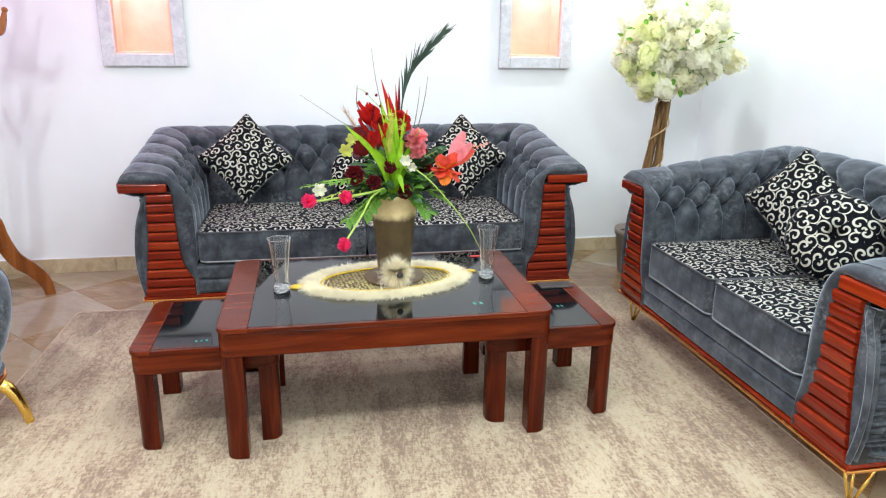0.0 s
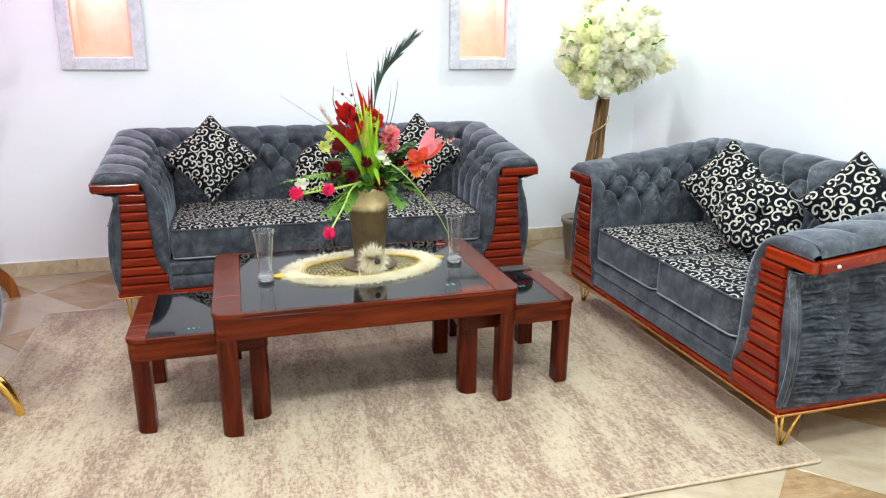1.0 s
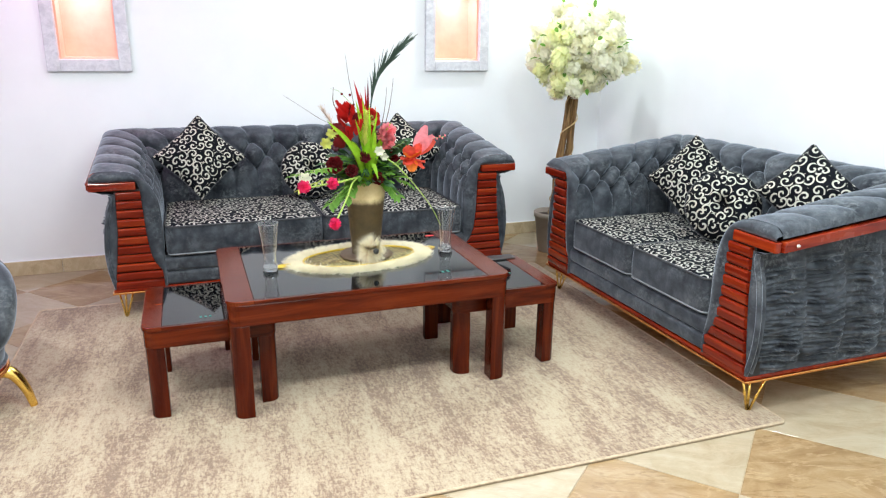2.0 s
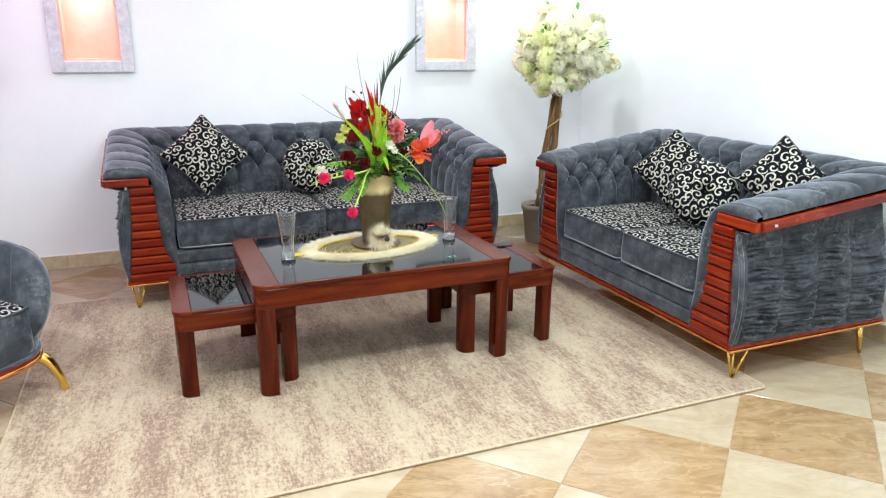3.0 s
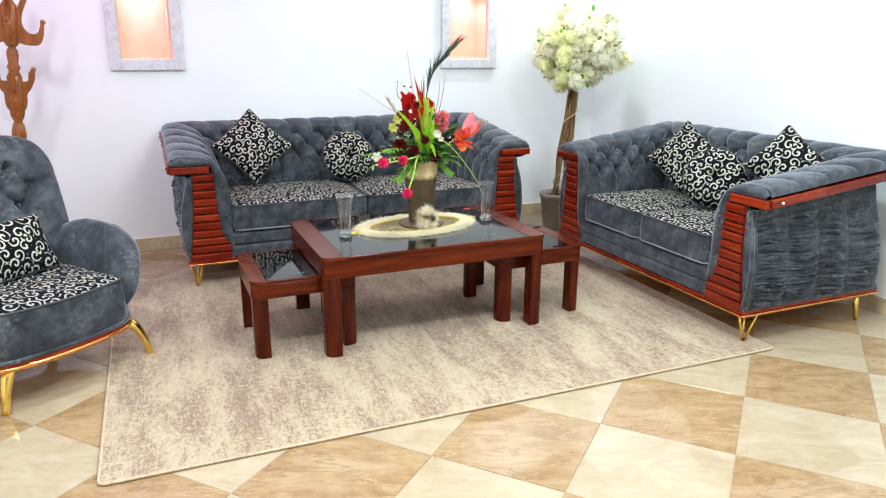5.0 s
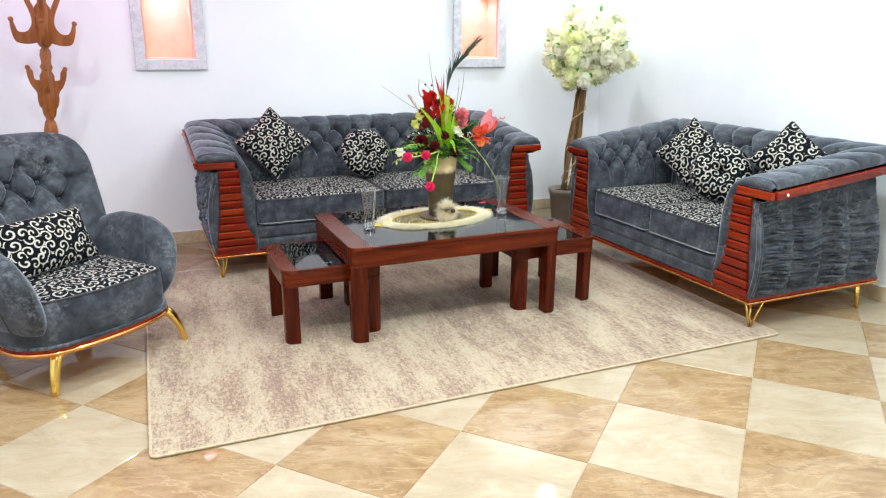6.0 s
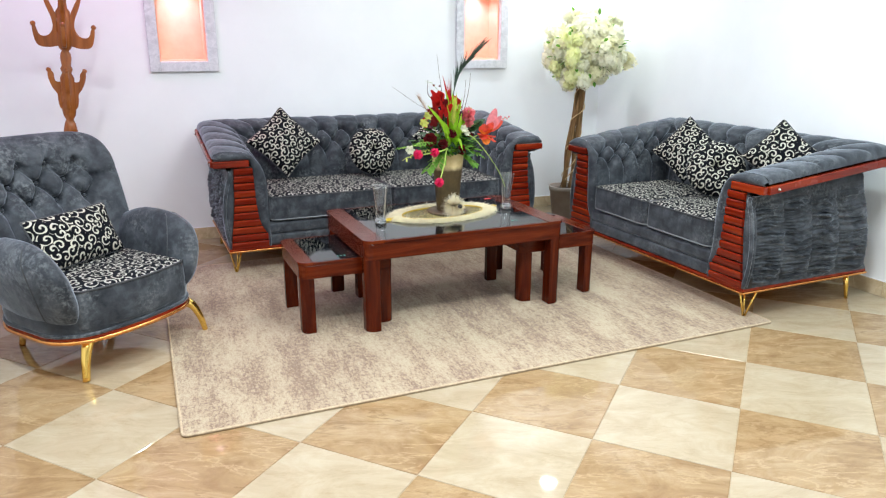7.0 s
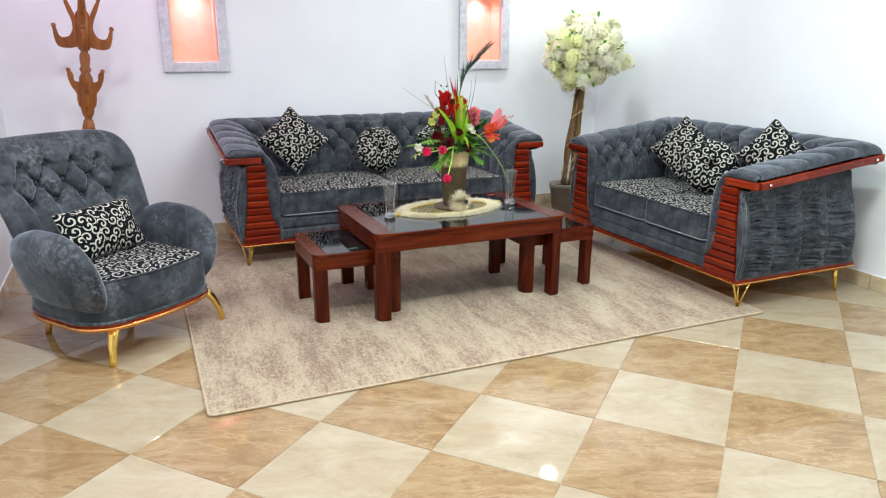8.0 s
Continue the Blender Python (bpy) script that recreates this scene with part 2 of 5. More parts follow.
def part(name, bm, mat, parent=None, label="", smooth=False):
    """Links a bmesh as one mesh object under a thing or a part."""
    bmesh.ops.recalc_face_normals(bm, faces=bm.faces)
    me = bpy.data.meshes.new(name)
    bm.to_mesh(me)
    bm.free()
    me.materials.append(mat)
    if smooth:
        me.shade_smooth()
    ob = new(name, me)
    ob.parent = parent
    if label:
        ob["label"] = label
    return ob


def thing(name, label, category, group="", m=None, kind=""):
    ob = new(name)
    ob.empty_display_size = 0.05
    if m is not None:
        ob.matrix_world = m
    return tagged(ob, label, category, group, kind)


def box(x0, x1, y0, y1, z0, z1, bevel=0.0, seg=2):
    bm = bmesh.new()
    bmesh.ops.create_cube(bm, size=1.0)
    for v in bm.verts:
        v.co = Vector((x0 + (v.co.x + 0.5) * (x1 - x0), y0 + (v.co.y + 0.5) * (y1 - y0), z0 + (v.co.z + 0.5) * (z1 - z0)))
    if bevel:
        bmesh.ops.bevel(bm, geom=bm.edges[:], offset=bevel, segments=seg, affect="EDGES", profile=0.5)
    return bm


def prism(outline, z0, z1, bevel=0.0, seg=2):
    """An upright prism over a flat outline of (x, y)."""
    bm = bmesh.new()
    f = bm.faces.new([bm.verts.new((x, y, z0)) for x, y in outline])
    up = bmesh.ops.extrude_face_region(bm, geom=[f])
    for v in up["geom"]:
        if isinstance(v, bmesh.types.BMVert):
            v.co.z = z1
    if bevel:
        es = [e for e in bm.edges if abs(e.verts[0].co.z - e.verts[1].co.z) < 1e-6]
        bmesh.ops.bevel(bm, geom=es, offset=bevel, segments=seg, affect="EDGES", profile=0.5)
    return bm


def turned(bm, m):
    bmesh.ops.transform(bm, matrix=m, verts=bm.verts)
    return bm


def rounded(x0, x1, y0, y1, radii, seg=6):
    """A rectangle's outline with its own radius at each corner: front left, front right, back right, back left."""
    out = []
    for (cx, cy, sx, sy, a), r in zip(((x0, y0, 1, 1, 180), (x1, y0, -1, 1, 270), (x1, y1, -1, -1, 0), (x0, y1, 1, -1, 90)), radii):
        if r < 1e-4:
            out.append((cx, cy))
            continue
        for i in range(seg + 1):
            w = radians(a + 90 * i / seg)
            out.append((cx + sx * r + r * math.cos(w), cy + sy * r + r * math.sin(w)))
    return out


def sheet(fn, nu, nv, close_u=False):
    """Vertices and faces of a grid: fn(i/nu, j/nv) gives a point."""
    vs = [fn(i / nu, j / nv) for j in range(nv + 1) for i in range(nu + (0 if close_u else 1))]
    n = nu if close_u else nu + 1
    fs = [(j * n + i, j * n + (i + 1) % n, (j + 1) * n + (i + 1) % n, (j + 1) * n + i) for j in range(nv) for i in range(nu)]
    return vs, fs


def lathe(profile, seg=32):
    """Turns (radius, height) pairs about z."""
    n = len(profile)
    vs = [(r * math.cos(2 * math.pi * k / seg), r * math.sin(2 * math.pi * k / seg), z) for r, z in profile for k in range(seg)]
    fs = [(j * seg + k, j * seg + (k + 1) % seg, (j + 1) * seg + (k + 1) % seg, (j + 1) * seg + k) for j in range(n - 1) for k in range(seg)]
    if profile[0][0] > 1e-5:
        fs.append(tuple(range(seg))[::-1])
    if profile[-1][0] > 1e-5:
        fs.append(tuple((n - 1) * seg + k for k in range(seg)))
    return vs, fs


def tube(points, radius, seg=8, flat=1.0, closed=False):
    """A tube along points; radius is a number or one for each point; flat squeezes it across."""
    pts = [Vector(p) for p in points]
    n = len(pts)
    rad = [radius] * n if isinstance(radius, (int, float)) else list(radius)
    vs, fs, side = [], [], None
    for i, p in enumerate(pts):
        a = pts[(i - 1) % n] if closed or i else p
        b = pts[(i + 1) % n] if closed or i < n - 1 else p
        t = (b - a).normalized()
        if side is None:
            side = t.orthogonal().normalized()
        side = (side - t * side.dot(t)).normalized()
        up = t.cross(side)
        for k in range(seg):
            w = 2 * math.pi * k / seg
            vs.append(p + side * (rad[i] * math.cos(w)) + up * (rad[i] * flat * math.sin(w)))
    for i in range(n if closed else n - 1):
        for k in range(seg):
            j = (i + 1) % n
            fs.append((i * seg + k, i * seg + (k + 1) % seg, j * seg + (k + 1) % seg, j * seg + k))
    if not closed:
        fs.append(tuple(range(seg))[::-1])
        fs.append(tuple((n - 1) * seg + k for k in range(seg)))
    return vs, fs


def joined(pieces):
    vs, fs = [], []
    for v, f in pieces:
        o = len(vs)
        vs += list(v)
        fs += [tuple(i + o for i in q) for q in f]
    return vs, fs


def curve(points, n=24):
    """A smooth run of n + 1 points through the given ones."""
    p = [Vector(q) for q in points]
    p = [2 * p[0] - p[1]] + p + [2 * p[-1] - p[-2]]
    out = []
    for k in range(n + 1):
        u = k / n * (len(p) - 3)
        i = min(int(u), len(p) - 4)
        f = u - i
        a, b, c, d = p[i:i + 4]
        out.append(0.5 * ((2 * b) + (c - a) * f + (2 * a - 5 * b + 4 * c - d) * f * f + (3 * b - a - 3 * c + d) * f ** 3))
    return out


def at(points, x):
    """Reads a broken line of (x, y) at x."""
    for (xa, ya), (xb, yb) in zip(points, points[1:]):
        if x <= xb:
            return ya + (yb - ya) * max(0.0, min(1.0, (x - xa) / (xb - xa)))
    return points[-1][1]


def pillow(outline, thick, power=2.5, nr=14, na=96, warp=None, pinch=0.0):
    """A stuffed shape: an outline (angle -> radius), swelling by thick on either side. Lies in x, y; warp moves each point."""
    vs, fs = [], []
    for side in (1, -1):
        base = len(vs)
        for j in range(nr + 1):
            r = 1 - (1 - j / nr) ** 1.7 if side else 0
            for k in range(na):
                w = 2 * math.pi * k / na
                q = outline(w) * r
                h = thick * max(0.0, 1 - r ** power) ** 0.6
                h -= pinch * math.exp(-(q / 0.03) ** 2)
                p = Vector((q * math.cos(w), q * math.sin(w), side * h))
                vs.append(warp(p, side) if warp else p)
        for j in range(nr):
            for k in range(na):
                f = (base + j * na + k, base + j * na + (k + 1) % na, base + (j + 1) * na + (k + 1) % na, base + (j + 1) * na + k)
                fs.append(f[::-1] if side > 0 else f)
    return vs, fs


# ---- the room ----
T = 0.15


def wall_with_holes():
    """The back wall: piers, aprons and lintels round the two niches, with the niche boxes set behind."""
    wall = thing("wall_north", "white painted plaster wall with two framed lit niches", "wall", kind="structure")
    edges = sorted({X0 - T, X1 + T, *[v for n in NICHES for v in n]})
    for a, b in zip(edges, edges[1:]):
        hole = any(abs(a - n[0]) < 1e-6 for n in NICHES)
        if not hole:
            part("pier", box(a, b, Y1, Y1 + 0.3, 0, CEIL), PAINT, wall)
        else:
            part("apron", box(a, b, Y1, Y1 + 0.3, 0, NZ0), PAINT, wall)
            part("lintel", box(a, b, Y1, Y1 + 0.3, NZ1, CEIL), PAINT, wall)
    return wall


NICHES = [(-1.035, -0.705), (1.375, 1.715)]
NZ0, NZ1 = 1.345, 1.93
wall_with_holes()
tagged(part("wall_west", box(X0 - T, X0, Y0, Y1, 0, CEIL), PAINT), "white painted plaster side wall", "wall", kind="structure")
tagged(part("wall_east", box(X1, X1 + T, Y0, Y1, 0, CEIL), PAINT), "white painted plaster side wall", "wall", kind="structure")
tagged(part("wall_south", box(X0 - T, X1 + T, Y0 - T, Y0, 0, CEIL), PAINT), "white painted plaster end wall", "wall", kind="structure")
tagged(part("ceiling", box(X0 - T, X1 + T, Y0 - T, Y1 + 0.3, CEIL, CEIL + 0.1), CEILING), "plain white painted ceiling", "ceiling", kind="structure")


def niche_frame_mat():
    g = Nodes("silver_grey_frame")
    v = g.map((1, 1, 1))
    n = g.noise(26, 6, 0.7, v, 0.5)
    base = g.ramp(n, (0.3, (0.46, 0.47, 0.51)), (0.55, (0.62, 0.63, 0.67)), (0.75, (0.74, 0.74, 0.78)))
    g.bump(n, 0.4, 0.002)
    return g.done(base, 0.6)


def niche_mat():
    g = Nodes("salmon_niche_paint")
    n = g.noise(6, 6, 0.65)
    base = g.ramp(n, (0.3, (0.80, 0.46, 0.31)), (0.7, (0.87, 0.58, 0.42)))
    g.bump(g.noise(60, 4), 0.2, 0.002)
    return g.done(base, 0.6)


FRAME_MAT, NICHE_PAINT = niche_frame_mat(), niche_mat()
NICHE_DEPTH = 0.17


def niche(xa, xb):
    t = thing("wall_niche", "grey framed wall niche with salmon lining, lit from its top", "niche", "niches in the back wall", pose((xa + xb) / 2, Y1, 0))
    w, d = (xb - xa) / 2, NICHE_DEPTH
    part("back_panel", box(-w, w, d, d + 0.02, NZ0, NZ1), NICHE_PAINT, t)
    part("side_panel", box(-w - 0.0, -w + 0.012, 0, d, NZ0, NZ1), NICHE_PAINT, t)
    part("side_panel", box(w - 0.012, w, 0, d, NZ0, NZ1), NICHE_PAINT, t)
    part("shelf", box(-w + 0.012, w - 0.012, 0, d, NZ0, NZ0 + 0.012), NICHE_PAINT, t)
    part("top_panel", box(-w + 0.012, w - 0.012, 0, d, NZ1 - 0.012, NZ1), NICHE_PAINT, t)
    f, p = 0.072, 0.035
    part("frame_board", box(-w - f, -w, -p, -0.001, NZ0 - f, NZ1 + f, 0.004), FRAME_MAT, t, "rough silver-grey frame board")
    part("frame_board", box(w, w + f, -p, -0.001, NZ0 - f, NZ1 + f, 0.004), FRAME_MAT, t, "rough silver-grey frame board")
    part("frame_board", box(-w, w, -p + 0.001, -0.001, NZ0 - f, NZ0 - 0.001, 0.004), FRAME_MAT, t, "rough silver-grey frame board")
    part("frame_board", box(-w, w, -p + 0.001, -0.001, NZ1, NZ1 + f, 0.004), FRAME_MAT, t, "rough silver-grey frame board")
    mesh_ob("lamp", *lathe([(0.0, NZ1 - 0.03), (0.03, NZ1 - 0.03), (0.034, NZ1 - 0.012)], 20), lamp_mat("niche_lamp", (1.0, 0.70, 0.85, 1), 1.6), t, "small round lit spot").location = (0, d * 0.5, 0)
    l = area_lamp("niche_light", (xa + xb) / 2, Y1 + d * 0.5, NZ1 - 0.04, 0.10, 0.10, 1.8, (1.0, 0.50, 0.70), "DISK")
    l.data.spread = radians(120)


for n in NICHES:
    niche(*n)

# bodies for the invented fill panels
for px, py, watts in FILL_PANELS:
    t = thing("ceiling_fill_panel", "flat white rectangular ceiling light, added out of view as soft fill", "ceiling light", "panel lights", pose(px, py, CEIL))
    part("frame", box(-0.47, 0.47, -0.32, 0.32, -0.025, -0.001, 0.004), STUD, t)
    part("diffuser", box(-0.45, 0.45, -0.30, 0.30, -0.03, -0.0255), lamp_mat("diffuser", (0.95, 0.98, 1.0, 1), 2.0), t)
# fittings for the inferred downlights and the added fill lamps alike
for px, py, watts, tint in DOWNLIGHTS_AND_FILLS:
    t = thing("downlight_and_fill", "small round white ceiling downlight out of view, some added as fill", "downlight", "ceiling downlights", pose(px, py, CEIL))
    mesh_ob("ring", *lathe([(0.070, -0.001), (0.092, -0.001), (0.092, -0.008), (0.070, -0.012)], 24), PAINT, t)
    mesh_ob("lens", *lathe([(0.0, -0.004), (0.069, -0.004)], 24), lamp_mat("downlight_lens", (1, 1, 1, 1), 9.0), t)


# skirting of brown tile along the walls, with thin joints
def skirting(name, length, m):
    t = thing(name, "beige-brown polished tile skirting along the wall", "skirting", m=m, kind="structure")
    n = max(1, round(length / 0.5))
    for i in range(n):
        part("skirting_tile", box(i * length / n + 0.001, (i + 1) * length / n - 0.001, -0.012, 0, 0, 0.092, 0.002, 1), SKIRT, t)
    part("top_bead", box(0, length, -0.006, 0, 0.0925, 0.097), PAINT, t)


skirting("baseboard_north", X1 - X0 - 0.026, pose(X0 + 0.013, Y1, 0))
skirting("baseboard_east", Y1 - Y0 - 0.026, pose(X1, Y1 - 0.013, 0, 0, 0, -90))
skirting("baseboard_west", Y1 - Y0 - 0.026, pose(X0, Y0 + 0.013, 0, 0, 0, 90))


# ---- rug ----
def rug():
    t = thing("rug", "beige and taupe distressed-pattern area rug with bound edges", "rug", m=pose(0.312, 1.585, 0, 0, 0, -0.6))
    w, d = 1.515, 1.125
    out = rounded(-w, w, -d, d, (0.02,) * 4)
    part("rug_body", prism(out, 0.001, 0.012, 0.003), RUG, t)
    pts = [(x, y, 0.007) for x, y in rounded(-w - 0.004, w + 0.004, -d - 0.004, d + 0.004, (0.024,) * 4)]
    mesh_ob("binding", *tube(pts, 0.0065, 8, closed=True), RUG_EDGE, t, "taupe stitched binding")


rug()
RUG_TOP = 0.012

# ---- sofas ----
D = 0.97                                           # depth of a sofa
RISE = 0.105                                       # arm tops climb towards the back
INNER = 0.325
PAD = [(0.0, 0.34), (-0.004, 0.44), (-0.006, 0.54), (0.0, 0.62), (0.016, 0.69), (0.045, 0.745), (0.085, 0.785), (0.14, 0.806), (0.21, 0.814), (0.28, 0.812), (0.312, 0.798), (0.324, 0.772)]
COL_OUT = [(0.185, 0.075), (0.33, 0.095), (0.49, 0.115), (0.72, 0.125)]
COL_IN = [(0.185, 0.315), (0.275, 0.312), (0.31, 0.285), (0.375, 0.262), (0.48, 0.250), (0.72, 0.240)]


def tuft(a, b, pitch, rise):
    """Depth of the buttoned cover: a counts columns, b counts rows (0, 1, 2 hold buttons)."""
    near = lambda q: abs(q - round(q))
    if b < 0:
        d, amp = near(a) * pitch, 0.75 * math.exp(b * 0.55)
    elif b > 2:
        d, amp = near(a) * pitch, 0.42 * math.exp((2 - b) * 0.30)
    else:
        d, amp = min(near(a - b / 2), near(a + b / 2)) * pitch * 0.75, 1.0
    h = -0.036 * amp * math.exp(-d / 0.0065) - 0.018 * amp * math.exp(-(d / 0.036) ** 2)
    for row in (0, 1, 2):
        da = near(a - row * 0.5) * pitch
        db = (b - row) * rise
        h -= 0.050 * math.exp(-(da * da + db * db) / 0.00036)
    return h


def cover(width, ncol):
    """The buttoned upholstery: one sheet that runs up the inner faces of arms and back and over their tops."""
    prof = curve([(d, z, 0) for d, z in PAD], 104)
    arc = [0.0]
    for p, q in zip(prof, prof[1:]):
        arc.append(arc[-1] + (q - p).length)
    row0, rise = 0.305, 0.082
    half = width / 2 - INNER
    yb = D - INNER
    na, nb = 100, int((width - 0.5) / 0.007)
    cols = [(0, k / na) for k in range(na)] + [(1, k / nb) for k in range(nb)] + [(2, k / na) for k in range(na + 1)]

    def place(seg, f, d, z):
        top = max(0.0, z - 0.42) / 0.39
        crest = 0.020 * max(0.0, math.sin(math.pi * min(1.0, max(0.0, d) / 0.324))) ** 0.7
        if seg == 0:
            x, y = -(half + d), 0.012 + (yb + d - 0.012) * f
        elif seg == 1:
            x, y = -(half + d) + 2 * (half + d) * f, yb + d
        else:
            x, y = half + d, (yb + d) + (0.012 - yb - d) * f
        return Vector((x, y, z + (top * RISE + crest) * min(1.0, max(0.0, y) / (D - 0.12))))

    pts = [[place(s, f, p.x, p.y) for s, f in cols] for p in prof]
    vs = []
    nrow, nc = len(prof), len(cols)
    for j in range(nrow):
        for i, (s, f) in enumerate(cols):
            du = pts[j][min(i + 1, nc - 1)] - pts[j][max(i - 1, 0)]
            dv = pts[min(j + 1, nrow - 1)][i] - pts[max(j - 1, 0)][i]
            n = du.cross(dv).normalized()
            a = f * ncol if s == 1 else (f * 5 if s == 0 else (1 - f) * 5)
            b = (arc[j] - row0) / rise
            length = (2 * half + 0.1) / ncol if s == 1 else (yb + 0.06) / 5
            h = tuft(a, b, length, rise)
            edge = min(1.0, (nrow - 1 - j) / 13)
            if s != 1:
                front = f if s == 0 else 1 - f
                edge = min(edge, front / 0.06)
            wrinkle = 0.0025 * noise.noise(pts[j][i] * 9) + 0.0015 * noise.noise(pts[j][i] * 28)
            vs.append(pts[j][i] + n * ((h + wrinkle) * edge))
    fs = [(j * nc + i, j * nc + i + 1, (j + 1) * nc + i + 1, (j + 1) * nc + i) for j in range(nrow - 1) for i in range(nc - 1)]
    buttons = []
    for row in (0, 1, 2):
        b = row0 + row * rise
        j = min(range(nrow), key=lambda q: abs(arc[q] - b))
        for s, n in ((0, 5), (1, ncol), (2, 5)):
            for k in range(n + 1):
                f = (k + (0.5 if row == 1 else 0.0)) / n
                if f > 0.999 or f < 0.001 or (s != 1 and not 0.1 < f < 0.95):
                    continue
                f2 = f if s != 2 else 1 - f
                i = min((q for q in range(nc) if cols[q][0] == s), key=lambda q: abs(cols[q][1] - f2))
                buttons.append(vs[j * nc + i])
    return vs, fs, buttons


def side_cloth(side, half, seed):
    """The ruched outer side: gathered cloth between stitched seams."""
    prof = curve([(0.066, 0.187, 0), (0.044, 0.30, 0), (0.040, 0.42, 0), (0.058, 0.56, 0), (0.088, 0.655, 0), (0.088, 0.688, 0), (0.030, 0.712, 0), (0.006, 0.717, 0)], 220)
    seams = (0.0, 0.25, 0.49, 0.73, 1.0)

    def fn(i, j):
        p = prof[round(j * 220)]
        if i < 0.045:
            # rolled front edge, tucked behind the wooden front
            q = i / 0.045
            u = at(COL_OUT, p.y) - 0.004 if p.y < 0.70 else p.x
            w = math.pi / 2 * q
            x = u + (p.x - u) * math.sin(w)
            return (side * (half - x), 0.030 * (1 - math.cos(w)) - 0.004 + 0.004 * q, p.y)
        i = (i - 0.045) / 0.955
        y = 0.030 + i * (D - 0.038 - 0.125 * max(0.0, min(1.0, (p.y - 0.19) / 0.5)))
        k = max(q for q in range(4) if seams[q] <= i + 1e-9)
        f = (i - seams[k]) / (seams[k + 1] - seams[k])
        belly = math.sin(math.pi * f) ** 0.55
        z = p.y
        warp = noise.noise((f * 1.1 + k * 7, z * 2, seed)) * 0.03
        swing = 4.0 * noise.noise((f * 1.3 + k * 5.3 + seed, z * 7, k * 3.1 + seed))
        loud = 0.55 + 0.9 * noise.noise((f * 2.0 + k * 2.7, z * 16, k * 9.1 + seed))
        fold = noise.noise((f * 1.0 + k * 7.7, (z + warp * 0.5) * 66 + swing * 0.18, k * 3.3 + seed))
        r = 1 - 2 * min(1.0, (abs(fold) * 2.4) ** 0.7)
        r2 = noise.noise((f * 4.0 + k * 2.7, z * 60, k * 4.1 + seed))
        body = min(1.0, max(0.0, (0.66 - z) / 0.07)) * min(1.0, (z - 0.187) / 0.03)
        out = body * (0.020 * belly + (0.024 * r * max(0.4, loud) + 0.009 * r2) * (0.15 + 0.85 * belly)) - 0.020 * body
        slope = RISE * (y / D) * min(1.0, max(0.0, (z - 0.19) / 0.5))
        return (side * (half - p.x + out), y, z + slope)
    return sheet(fn, 150, 220)


def soft_box(w, d, h, r=0.03, crown=0.02, n=26):
    """A seat cushion's block: rounded upright edges and a domed top; returns the body and the top cloth."""
    out = rounded(-w / 2, w / 2, 0, d, (r, r, r, r), 5)
    cx, cy = 0.0, d / 2

    def ring(k, z):
        return [(cx + (x - cx) * k, cy + (y - cy) * k, z) for x, y in out]
    m = len(out)
    body = []
    for k, z in ((0.95, 0.0), (0.985, 0.004), (1.0, 0.02), (1.006, h * 0.5), (1.0, h - 0.02), (0.992, h - 0.004)):
        body += ring(k, z)
    bf = [(j * m + i, j * m + (i + 1) % m, (j + 1) * m + (i + 1) % m, (j + 1) * m + i) for j in range(5) for i in range(m)]
    bf.append(tuple(range(m))[::-1])
    top = []
    steps = 14
    for s in range(steps + 1):
        k = 0.992 * (1 - s / steps * 0.999)
        z = h - 0.004 + crown * (1 - k ** 4) + 0.004 * min(1, s)
        top += [(x, y, zz + 0.004 * noise.noise((x * 6, y * 6, w))) for x, y, zz in ring(k, z)]
    tf = [(j * m + i, j * m + (i + 1) % m, (j + 1) * m + (i + 1) % m, (j + 1) * m + i) for j in range(steps) for i in range(m)]
    return (body, bf), (top, tf), ring(0.997, h - 0.002), ring(0.99, 0.012)


def hairpin(parent, x, y, sx, sy):
    """Three gold rods that meet in one foot."""
    foot = Vector((x + 0.012 * sx, y + 0.012 * sy, 0.004))
    rods = []
    for dx, dy in ((0.045 * sx, -0.03 * sy), (-0.04 * sx, -0.03 * sy), (0.0, 0.05 * sy)):
        rods.append(tube([(x + dx, y + dy, 0.168), foot + Vector((dx * 0.06, dy * 0.06, 0.0))], 0.0055, 8))
    rods.append(tube([foot, foot + Vector((0, 0, 0.006))], 0.009, 10))
    mesh_ob("leg", *joined(rods), GOLD, parent, "gold hairpin leg")


